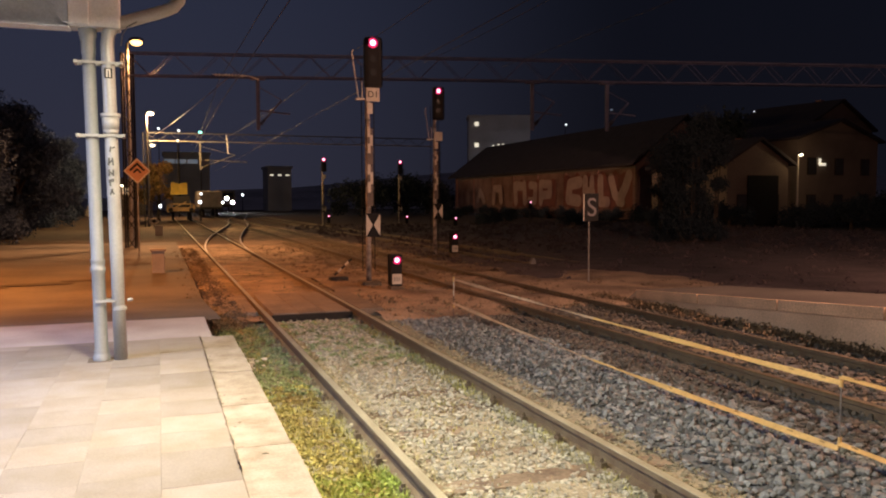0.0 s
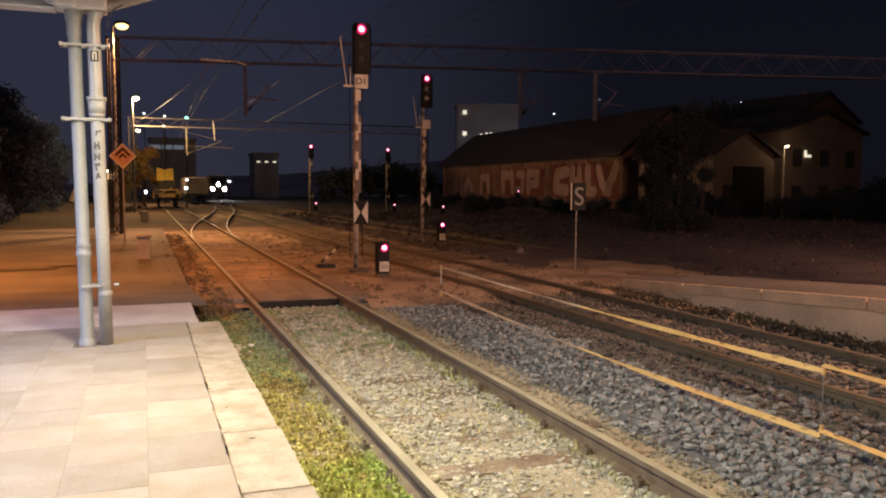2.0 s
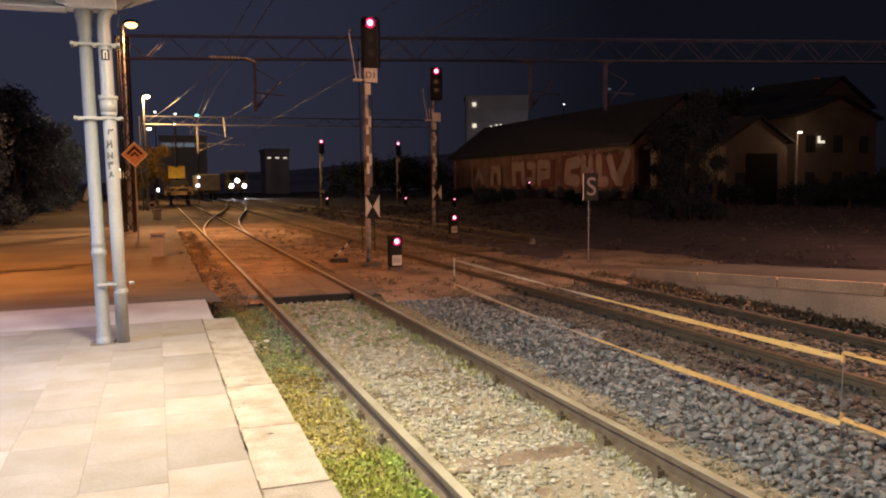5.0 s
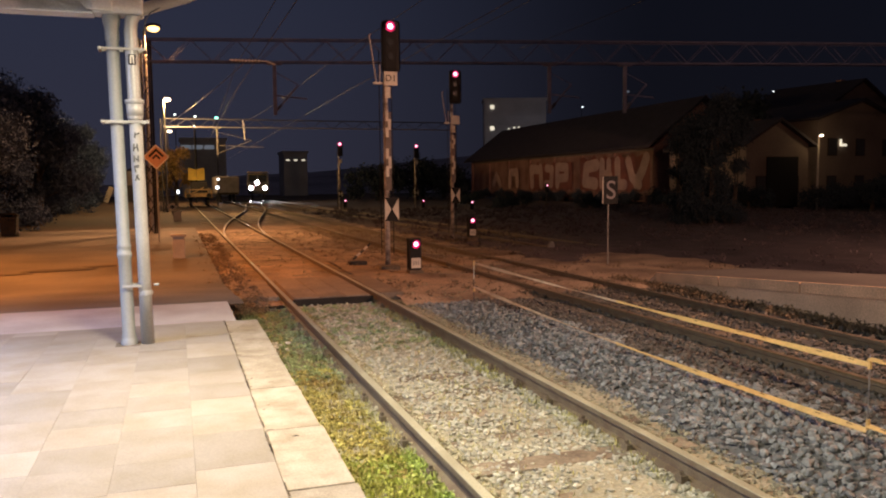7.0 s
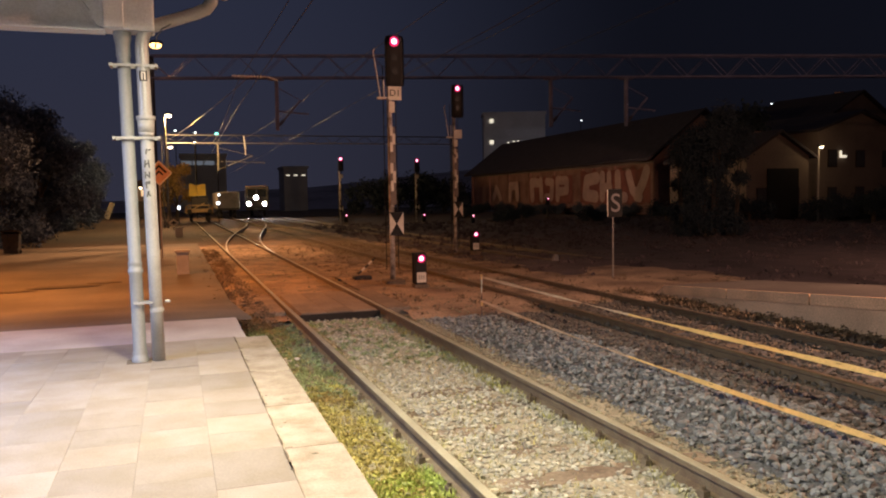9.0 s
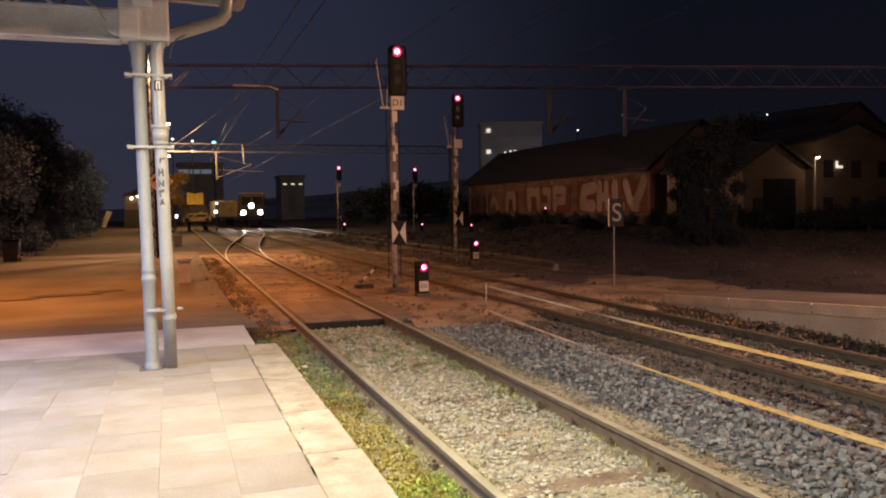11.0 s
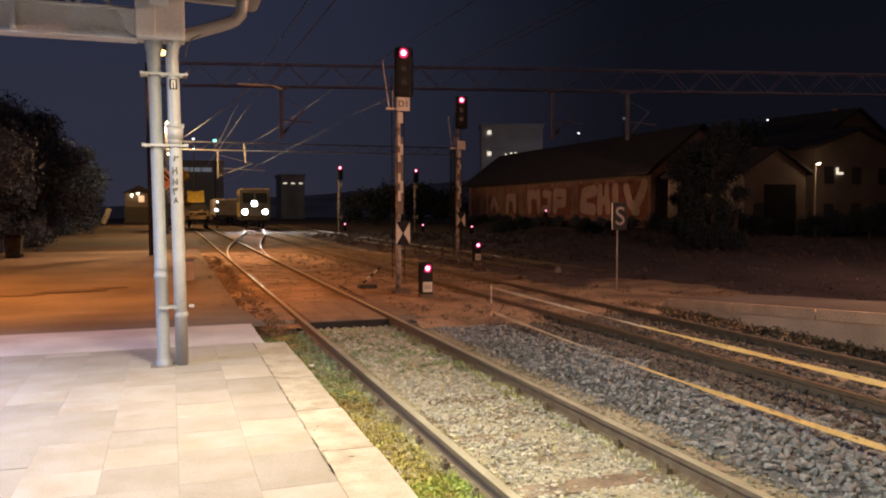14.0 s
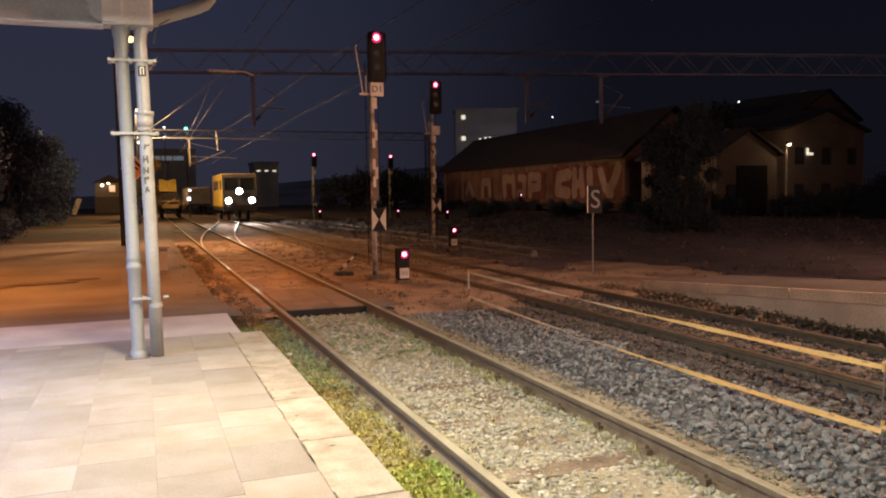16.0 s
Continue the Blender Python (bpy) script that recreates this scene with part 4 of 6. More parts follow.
def tall_signal(at, label, top, plate_z, cross_z, text="", red=True, arm=True, lamp_r=0.075):
    ob = base("mast_signal", at, label, "railway signal", "main signals")
    hx = 0.10
    bm = bmesh.new()
    bm_box(bm, (0, 0, 0.02), (0.44, 0.44, 0.12), bevel=0.02)
    part("footing", bm, M_DIRT, ob)
    bm = bmesh.new()
    bm_rod(bm, (0, 0.03, 0.08), (0, 0.03, top - 0.15), 0.062, 0.052, 14)
    part("mast", bm, M_MAST, ob, "", True)
    bm = bmesh.new()
    bm_box(bm, (hx + 0.02, -0.03, top - 0.42), (0.41, 0.10, 1.12), bevel=0.09)
    part("head", bm, M_BLACK, ob, "black signal head")
    lens(ob, (hx, -0.10, top), lamp_r)
    for dz in (0.34, 0.64):
        bm = bmesh.new()
        bm_rod(bm, (hx, -0.10, top - dz), (hx, -0.08, top - dz), 0.075, n=16)
        part("dark_lens", bm, M_GLASS, ob)
    bm = bmesh.new()
    bm_box(bm, (hx, -0.075, plate_z), (0.30, 0.012, 0.30), bevel=0.004)
    pl = part("number_plate", bm, M_WHITE, ob, "square white plate")
    if text:
        lettering("plate_letters", text, 0.20, pose(hx, -0.084, plate_z, 90), M_BLACK, pl)
    # banded board on the mast
    z = cross_z + 0.42
    bands = [(0.30, M_RED), (0.62, M_WHITE), (0.25, M_RED), (0.55, M_WHITE)]
    for hgt, m in bands:
        if z + hgt > plate_z - 0.5:
            hgt = plate_z - 0.5 - z
        if hgt > 0.05:
            bm = bmesh.new()
            bm_box(bm, (0.03, -0.06, z + hgt / 2), (0.125, 0.012, hgt - 0.006))
            board = part("band", bm, M_RED, ob)
            if m is M_WHITE:
                for k, (side, u0, u1) in enumerate(((-1, 0.0, 0.38), (1, 0.30, 0.72), (-1, 0.64, 1.0))):
                    bm = bmesh.new()
                    bm_box(bm, (0.03 + side * 0.028, -0.069, z + hgt * (u0 + u1) / 2), (0.066, 0.005, hgt * (u1 - u0)))
                    part("white_stripe", bm, M_WHITE, board)
            z += hgt
    bm = bmesh.new()
    bm_box(bm, (0.03, -0.06, plate_z - 0.30), (0.125, 0.012, 0.24))
    part("band", bm, M_WHITE, ob)
    # cross board: black with two white triangles
    bm = bmesh.new()
    bm_box(bm, (hx - 0.02, -0.08, cross_z), (0.33, 0.012, 0.52))
    board = part("cross_board", bm, M_BLACK, ob, "black board with two white triangles")
    for s in (-1, 1):
        bm = bmesh.new()
        bm_poly(bm, [(hx - 0.02 + s * 0.16, -0.090, cross_z - 0.255), (hx - 0.02 + s * 0.16, -0.090, cross_z + 0.255), (hx - 0.02 + s * 0.012, -0.090, cross_z)], (0, 0.003, 0))
        part("triangle", bm, M_WHITE, board)
    if arm:
        bm = bmesh.new()
        za = plate_z - 0.10
        bm_rod(bm, (-0.22, -0.02, za), (0.02, -0.02, za), 0.022)
        bm_box(bm, (-0.20, -0.02, za - 0.005), (0.17, 0.08, 0.05), bevel=0.01)
        bm_sweep(bm, [(-0.21, -0.02, za), (-0.30, -0.02, za + 0.62), (-0.355, -0.02, za + 1.0), (-0.33, -0.02, za + 1.06)], 0.014, 8)
        bm_sweep(bm, [(-0.13, -0.02, za), (-0.135, -0.02, za + 0.40)], 0.013, 8)
        part("ladder_rail", bm, M_WHITE, ob)
    bm = bmesh.new()
    for q in range(int((top - 1.0) / 0.32)):
        bm_rod(bm, (-0.12, 0.10, 0.6 + q * 0.32), (0.16, 0.10, 0.6 + q * 0.32), 0.008, n=6)
    for s in (-0.12, 0.16):
        bm_rod(bm, (s, 0.10, 0.3), (s, 0.10, top - 0.5), 0.010, n=6)
    part("ladder", bm, M_BLACK, ob)
    return ob


def dwarf_signal(at, label, plate=True, lift=0.0):
    ob = base("dwarf_signal", at, label, "railway signal", "dwarf signals")
    bm = bmesh.new()
    bm_box(bm, (0, 0, 0.0), (0.30, 0.28, 0.14), bevel=0.02)
    part("footing", bm, M_DIRT, ob)
    if lift:
        bm = bmesh.new()
        bm_rod(bm, (0, 0, 0.06), (0, 0, lift + 0.1), 0.06, n=12)
        part("post", bm, M_DARKSTEEL, ob)
    bm = bmesh.new()
    bm_box(bm, (0, 0, lift + 0.39), (0.25, 0.20, 0.70), bevel=0.03)
    bm_box(bm, (-0.15, 0.02, lift + 0.42), (0.02, 0.03, 0.66))
    part("case", bm, M_BLACK, ob)
    lens(ob, (0.0, -0.105, lift + 0.62), 0.06)
    if plate:
        bm = bmesh.new()
        bm_box(bm, (0, -0.107, 0.22), (0.205, 0.012, 0.215), bevel=0.004)
        pl = part("number_plate", bm, M_WHITE, ob, "square white plate with faint bars")
        for i in (-1, 0, 1):
            bm = bmesh.new()
            bm_box(bm, (i * 0.05, -0.1145, 0.22), (0.025, 0.003, 0.09))
            part("bar", bm, M_GREYSTEEL, pl)
    return ob


tall_signal((4.42, 16.7, -0.06), "tall mast signal showing red, banded mast", 5.32, 4.20, 1.33, "D1")
dwarf_signal((4.71, 15.6, -0.06), "black dwarf signal showing red, white plate")
tall_signal((8.94, 25.2, -0.15), "tall mast signal showing red, farther off", 5.66, 4.13, 1.58)
dwarf_signal((9.29, 24.3, -0.02), "black dwarf signal beside a tall mast")
tall_signal((12.40, 62.5, -0.17), "distant mast signal showing red", 5.25, 3.9, 1.3, lamp_r=0.11, arm=False)
dwarf_signal((12.72, 61.8, -0.03), "distant dwarf signal showing red", False)
tall_signal((18.75, 62.5, -0.17), "distant mast signal showing red in the dark", 5.12, 3.8, 1.3, lamp_r=0.10, arm=False)
dwarf_signal((19.2, 61.8, -0.15), "distant dwarf signal showing red", False)
dwarf_signal((20.9, 55.0, -0.15), "distant dwarf signal in the dark yard", False)
dwarf_signal((30.5, 62.0, 0.0), "distant low signal on a post by the warehouse", False, 1.0)

# letter board
sb = base("letter_board", (9.38, 15.6, -0.08), "dark board on a pole with a white letter S", "railway sign")
bm = bmesh.new()
bm_rod(bm, (0, 0.03, 0), (0, 0.03, 2.0), 0.019, n=10)
part("pole", bm, M_GREYSTEEL, sb)
bm = bmesh.new()
bm_box(bm, (0.03, 0, 1.72), (0.40, 0.014, 0.64), bevel=0.005)
board = part("board", bm, M_BLACK, sb)
bm = bmesh.new()
bm_box(bm, (-0.16, -0.010, 1.72), (0.022, 0.006, 0.62))
part("edge_strip", bm, M_WHITE, board)
lettering("letter", "S", 0.60, pose(0.05, -0.012, 1.70, 90), M_FLATS, board, "white letter S")

# diamond warning board on a pole
ds = base("diamond_sign", (-0.60, 27.0, 0.0), "orange diamond sign with dark chevrons on a pole", "railway sign")
bm = bmesh.new()
bm_rod(bm, (0, 0.04, -0.1), (0, 0.04, 3.1), 0.032, n=10)
part("pole", bm, M_GREYSTEEL, ds)
DZ = 2.79


def diamond(r, inner, y, name, material, parent, label=""):
    """A diamond plate, or a diamond ring where inner is given."""
    bm = bmesh.new()
    if inner:
        c = [(1, 0), (0, 1), (-1, 0), (0, -1)]
        for (ax, az), (bx, bz) in zip(c, c[1:] + c[:1]):
            bm_poly(bm, [(ax * r, y, DZ + az * r), (bx * r, y, DZ + bz * r), (bx * inner, y, DZ + bz * inner), (ax * inner, y, DZ + az * inner)], (0, 0.008, 0))
    else:
        bm_poly(bm, [(r, y, DZ), (0, y, DZ + r), (-r, y, DZ), (0, y, DZ - r)], (0, 0.02, 0))
    return part(name, bm, material, parent, label)


board = diamond(0.41, 0, 0.0, "board", M_ORANGE, ds)
diamond(0.404, 0.355, -0.010, "border", M_WHITE, board, "pale border")
for k, w, dz in ((0.245, 0.072, 0.036), (0.135, 0.060, -0.036)):
    bm = bmesh.new()
    bm_poly(bm, [(-k, -0.012, DZ + dz), (0, -0.012, DZ + dz + k), (k, -0.012, DZ + dz), (k - w * 0.7, -0.012, DZ + dz - w * 0.7), (0, -0.012, DZ + dz + k - w * 1.4), (-k + w * 0.7, -0.012, DZ + dz - w * 0.7)], (0, 0.006, 0))
    part("chevron", bm, M_BLACK, board)


# ---------------------------------------------------------------- lamps
def street_lamp(at, h, reach, m, label, group="yard lamps", r=0.16, steel=None):
    ob = base("street_lamp", at, label, "street lamp", group)
    bm = bmesh.new()
    bm_rod(bm, (0, 0, 0), (0, 0, h), 0.09, 0.055, 12)
    part("pole", bm, steel or M_GREYSTEEL, ob)
    bm = bmesh.new()
    bm_sweep(bm, [(0, 0, h - 0.03), (reach * 0.3, 0, h + 0.12), (reach * 0.75, 0, h + 0.16)], 0.03, 8)
    part("arm", bm, M_GREYSTEEL, ob)
    bm = bmesh.new()
    bm_ball(bm, (reach, 0, h + 0.16), 0.26, (1.1, 0.7, 0.45))
    bm_rod(bm, (reach * 0.7, 0, h + 0.17), (reach, 0, h + 0.18), 0.05)
    head = part("head", bm, M_DARKSTEEL, ob)
    bm = bmesh.new()
    bm_ball(bm, (reach, -0.03, h + 0.07), r, (1.35, 1, 0.85))
    part("lamp_glass", bm, m, head, "glowing lamp glass", True)
    return ob


street_lamp((-0.98, 33.0, 0.0), 7.92, 0.34, M_SODIUM, "tall street lamp with orange sodium light", r=0.17)
street_lamp((-0.62, 60.0, 0.0), 8.0, 0.26, M_LAMPW, "street lamp with warm light", r=0.16)
street_lamp((-0.62, 90.0, 0.0), 7.7, 0.22, M_LAMPW, "street lamp with warm light", r=0.19)
street_lamp((-5.6, 16.6, 0.0), 7.5, 0.4, M_SODIUM, "tall street lamp with orange sodium light")
street_lamp((43.6, 45.0, -0.36), 5.31, 0.22, M_LAMPW, "short street lamp before an old house", "street lamps", r=0.13, steel=M_WHITE)
# post of the hidden lamp added for the flats
street_lamp((66.0, 137.0, -0.2), 6.9, 0.3, M_COLD, "added lamp before the block of flats, hidden by the warehouse", "street lamps")
# post for the added fill lamp, out of view
street_lamp((12.8, 4.5, -0.1), 6.5, 0.0, M_LAMPW, "added unseen lamp beyond the second platform", "platform lamps")

# unseen mast added to carry the spot on the warehouse
fl = base("floodlight_mast", (27.0, 16.7, -0.2), "added unseen mast with a floodlight aimed at the warehouse", "floodlight")
bm = bmesh.new()
bm_rod(bm, (0, 0, 0), (0, 0, 4.75), 0.10, 0.06, 12)
part("pole", bm, M_GREYSTEEL, fl)
bm = bmesh.new()
bm_box(bm, (0, -0.10, 4.82), (0.5, 0.3, 0.4), bevel=0.04)
part("housing", bm, M_DARKSTEEL, fl)

# dark bin in the shade of the bushes
rb = base("wheeled_bin", (-5.95, 32.6, -0.02), "dark plastic wheeled bin standing by the bushes", "bin")
bm = bmesh.new()
bm_poly(bm, [(-0.24, -0.22, 0.08), (0.24, -0.22, 0.08), (0.29, -0.22, 0.80), (-0.29, -0.22, 0.80)], (0, 0.5, 0))
part("body", bm, M_BIN, rb)
bm = bmesh.new()
bm_box(bm, (0, 0.03, 0.86), (0.64, 0.60, 0.09), rx=-9, bevel=0.035)
part("lid", bm, M_BIN, rb, "glossy sloping lid")
for sx in (-0.25, 0.25):
    bm = bmesh.new()
    bm_rod(bm, (sx - 0.03, 0.24, 0.10), (sx + 0.03, 0.24, 0.10), 0.10, n=16)
    part("wheel", bm, M_RUBBER, rb)
# concrete cable boxes beside the yard road
for cx, cy, cz, sx, sy, sz in ((-0.02, 20.6, 0.0, 0.30, 0.36, 0.62), (0.02, 46.5, -0.05, 0.42, 0.4, 0.5)):
    ob = base("cable_box", (cx, cy, cz - 0.05), "small concrete cable box beside the track", "cable box", "cable boxes")
    bm = bmesh.new()
    bm_box(bm, (0, 0, sz / 2), (sx, sy, sz), bevel=0.02)
    part("body", bm, M_CONC, ob)
    bm = bmesh.new()
    bm_box(bm, (0, 0, sz + 0.03), (sx + 0.08, sy + 0.08, 0.06), bevel=0.012)
    part("lid", bm, M_CONC, ob)
# low diamond marker beside the track
pm = base("track_marker", (-0.28, 58.0, -0.12), "small pale diamond marker on a short post", "railway sign")
bm = bmesh.new()
bm_rod(bm, (0, 0.03, -0.05), (0, 0.03, 0.55), 0.03, n=10)
part("post", bm, M_DARKSTEEL, pm)
bm = bmesh.new()
bm_poly(bm, [(0.38, 0, 0.55), (0, 0, 0.82), (-0.38, 0, 0.55), (0, 0, 0.28)], (0, 0.02, 0))
plate = part("plate", bm, M_WHITE, pm)
bm = bmesh.new()
bm_poly(bm, [(0.20, -0.012, 0.55), (0, -0.012, 0.69), (-0.20, -0.012, 0.55), (0, -0.012, 0.41)], (0, 0.006, 0))
part("dark_centre", bm, M_RUBBER, plate)
# hand lever of the turnout
ob = base("point_lever", (3.98, 17.9, -0.08), "striped hand lever of the turnout lying low", "switch lever")
bm = bmesh.new()
bm_box(bm, (0, 0, 0.05), (0.42, 0.30, 0.10), bevel=0.03)
part("box", bm, M_RUBBER, ob)
for i in range(5):
    bm = bmesh.new()
    bm_rod(bm, (-0.10 + i * 0.085, 0, 0.14 + i * 0.075), (-0.10 + (i + 1) * 0.085, 0, 0.14 + (i + 1) * 0.075), 0.026, n=8)
    part("grip" if i % 2 else "shaft", bm, M_WHITE if i % 2 else M_RUBBER, ob)
bm = bmesh.new()
bm_poly(bm, [(-0.10, 0, 0), (0.12, 0, 0), (0.10, 0, 0.24), (0.02, 0, 0.30), (-0.05, 0, 0.16)], (0, 0.12, 0))
mk = tagged(solid("marker_stone", bm, M_CONC), "small pale marker stone in the dark yard", "marker")
mk.location = (10.0, 19.8, -0.12)


# ---------------------------------------------------------------- catenary
def portal(at, rz, x0, x1, z0, z1, bright, dull, label, drops):
    ob = base("catenary_portal", (*at, 0), label, "catenary portal", "portals over the tracks", rz)
    for x in (x0, x1):
        bm = bmesh.new()
        for sx in (-0.18, 0.18):
            for sy in (-0.16, 0.16):
                bm_box(bm, (x + sx, sy, z1 / 2 - 0.1), (0.06, 0.06, z1 + 0.2))
        k = int(z1 / 0.55)
        for q in range(k):
            s = 1 if q % 2 else -1
            bm_rod(bm, (x - 0.18 * s, -0.16, q * z1 / k), (x + 0.18 * s, -0.16, (q + 1) * z1 / k), 0.018, n=6)
            bm_rod(bm, (x + 0.18 * s, 0.16, q * z1 / k), (x - 0.18 * s, 0.16, (q + 1) * z1 / k), 0.018, n=6)
        part("lattice_mast", bm, M_BLACK, ob)
    for z in (z0, z1):
        bm = bmesh.new()
        for sy in (-0.2, 0.2):
            bm_box(bm, ((x0 + x1) / 2, sy, z), (x1 - x0, 0.04, 0.048))
        # lower chord can take a brighter material than the upper, as if lit
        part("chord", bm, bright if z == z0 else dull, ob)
    k = int((x1 - x0) / 0.85)
    for q in range(k):
        a, b = x0 + (x1 - x0) * q / k, x0 + (x1 - x0) * (q + 1) / k
        s = (z0, z1) if q % 2 else (z1, z0)
        for sy in (-0.2, 0.2):
            bm = bmesh.new()
            bm_rod(bm, (a, sy, s[0]), (b, sy, s[1]), 0.012, n=6)
            part("brace", bm, dull, ob)
    for x, zb, reach in drops:
        bm = bmesh.new()
        bm_box(bm, (x, 0, (z0 + zb) / 2), (0.13, 0.13, z0 - zb), bevel=0.01)
        bm_box(bm, (x, 0, z0 - 0.06), (0.55, 0.3, 0.05))
        part("drop_post", bm, bright, ob)
        bm = bmesh.new()
        bm_rod(bm, (x, 0, zb + 0.12), (x + reach, 0, zb + 1.15), 0.035, n=8)
        bm_rod(bm, (x, 0, zb + 0.75), (x + reach * 1.35, 0, zb + 0.62), 0.028, n=8)
        bm_rod(bm, (x, 0, z0 - 0.35), (x + reach, 0, zb + 1.15), 0.016, n=6)
        part("cantilever", bm, bright, ob)
        bm = bmesh.new()
        for q in range(6):
            bm_rod(bm, (x + reach * (0.10 + q * 0.03), 0, zb + 0.22 + q * 0.031), (x + reach * (0.115 + q * 0.03), 0, zb + 0.235 + q * 0.031), 0.07, n=10)
        part("insulator", bm, M_RUBBER, ob)
    return ob


# all steel but the masts in the haze colour
portal((3.74, 31.0), -13.0, -4.83, 34.3, 6.56, 7.40, M_HAZESTEEL, M_HAZESTEEL, "lattice portal spanning the tracks, haze in its blue-grey colour", [(0.0, 4.55, 0.9), (10.8, 4.6, 0.9), (13.9, 4.6, 0.9)])
# paler steel below stands for lamp light, dark steel above for shade
portal((0.0, 63.0), 0.0, -0.75, 22.3, 6.33, 6.93, M_GREYSTEEL, M_DARKSTEEL, "distant lattice portal, lamp light put into its paler lower chord", [(3.13, 4.2, 2.6)])


def wire(name, pts, r, label):
    bm = bmesh.new()
    bm_sweep(bm, pts, r, 6)
    return tagged(solid(name, bm, M_ZINC if r > 0.012 else M_WIRE), label, "overhead wire", "wires over the tracks")


def span(a, b, sag, n=10):
    a, b = Vector(a), Vector(b)
    return [a + (b - a) * (i / n) - Vector((0, 0, sag * 4 * (i / n) * (1 - i / n))) for i in range(n + 1)]


wire("contact_wire", [(2.45, -20, 5.4), (2.25, 31, 5.4), (2.5, 63, 5.35), (2.3, 150, 5.3)], 0.010, "thin contact wire over the near track")
wire("contact_wire", [(6.6, -20, 5.5), (6.4, 31, 5.45), (6.3, 63, 5.3), (6.6, 150, 5.3)], 0.010, "thin contact wire over the second track")
wire("messenger_wire", span((2.45, -20, 6.6), (2.3, 31, 6.4), 0.4) + span((2.3, 31, 6.4), (2.5, 63, 6.1), 0.4)[1:], 0.010, "thin messenger wire over the near track")
wire("messenger_wire", span((6.9, -20, 6.9), (6.2, 31, 6.9), 0.3) + span((6.2, 31, 6.9), (5.2, 63, 6.75), 0.2)[1:], 0.010, "thin messenger wire over the second track")
wire("feeder_wire", span((-0.2, 63, 6.7), (2.9, 31, 6.75), 0.15), 0.018, "pale feeder wire slanting between portals")
wire("feeder_wire", span((8.5, -10, 7.6), (10.5, 31, 7.5), 0.5), 0.010, "thin feeder wire overhead")
wire("feeder_wire", span((11.5, -10, 7.8), (14.0, 31, 7.5), 0.5), 0.010, "thin feeder wire overhead")
for x, y, z0, z1 in ((2.9, 30.7, 6.60, 6.55), (5.2, 63.0, 6.7, 5.4)):
    ob = base("insulator_string", (x, y, min(z0, z1)), "pale porcelain insulator on the overhead line", "insulator", "insulators of the line")
    bm = bmesh.new()
    if abs(z0 - z1) > 0.5:
        bm_rod(bm, (0, 0, 0), (-0.12, 0, z0 - z1 + 0.2), 0.03, n=8)
        for q in range(7):
            bm_rod(bm, (-0.02 - q * 0.009, 0, 0.5 + q * 0.11), (-0.02 - q * 0.009, 0, 0.55 + q * 0.11), 0.085, n=10)
    else:
        for q in range(9):
            bm_rod(bm, (-0.75 + q * 0.12, 0, 0), (-0.71 + q * 0.12, 0, 0), 0.055, n=10)
        bm_rod(bm, (-0.85, 0, 0), (0.5, 0, 0), 0.02, n=6)
        bm_rod(bm, (0.5, 0, 0), (0.85, 0, -0.12), 0.03, n=6)
    part("porcelain", bm, M_PORC, ob)


# ---------------------------------------------------------------- parked track machine
def wheelset(parent, y, x, r=0.42):
    for s in (-1, 1):
        bm = bmesh.new()
        bm_rod(bm, (x + s * 0.70, y, r), (x + s * 0.84, y, r), r, n=20)
        bm_rod(bm, (x + s * 0.67, y, r), (x + s * 0.70, y, r), r + 0.03, n=20)
        part("wheel", bm, M_RUBBER, parent)


mc = base("track_machine", (2.05, 75.0, 0.0), "yellow rail crane parked on the track, rear end", "track machine")
bm = bmesh.new()
bm_box(bm, (-0.1, 4.0, 1.02), (2.3, 8.0, 0.28), bevel=0.03)
part("chassis", bm, M_CREAM, mc)
bm = bmesh.new()
bm_box(bm, (-0.1, -0.05, 1.08), (2.35, 0.14, 0.36), bevel=0.03)
part("buffer_beam", bm, M_CREAM, mc, "pale dirty buffer beam")
for s in (-1, 1):
    bm = bmesh.new()
    bm_rod(bm, (-0.1 + s * 0.88, -0.5, 1.02), (-0.1 + s * 0.88, -0.1, 1.02), 0.09)
    bm_rod(bm, (-0.1 + s * 0.88, -0.56, 1.02), (-0.1 + s * 0.88, -0.5, 1.02), 0.21, n=16)
    part("buffer", bm, M_RUBBER, mc)
    bm = bmesh.new()
    bm_box(bm, (-0.1 + s * 1.12, 0.0, 1.12), (0.16, 0.3, 0.72), bevel=0.02)
    part("lamp_bracket", bm, M_CREAM, mc)
bm = bmesh.new()
bm_box(bm, (-0.1, 0.3, 1.55), (2.1, 0.06, 0.10))
bm_box(bm, (-0.9, 0.35, 1.42), (0.07, 0.07, 0.4))
bm_box(bm, (0.75, 0.35, 1.42), (0.07, 0.07, 0.4))
bm_rod(bm, (-0.6, 0.35, 1.25), (0.4, 0.35, 1.75), 0.04)
part("railing", bm, M_CREAM, mc)
bm = bmesh.new()
bm_box(bm, (0.0, 2.0, 1.75), (1.5, 1.9, 1.1), bevel=0.1)
part("turntable_housing", bm, M_DULL, mc, "dark housing of the crane")
for s in (-1, 1):
    bm = bmesh.new()
    bm_poly(bm, [(s * 0.01 - 0.2, 0.9, 2.42), (s * 0.72 - 0.2, 0.9, 2.42), (s * 0.72 - 0.2, 0.9, 3.50), (s * 0.60 - 0.2, 0.9, 3.55), (s * 0.05 - 0.2, 0.9, 3.42), (s * 0.01 - 0.2, 0.9, 3.36)], (0, 1.4, 0))
    part("counterweight", bm, M_YELLOW, mc, "bright yellow counterweight")
for y in (0.9, 2.4, 5.6, 7.1):
    wheelset(mc, y, 0.0)
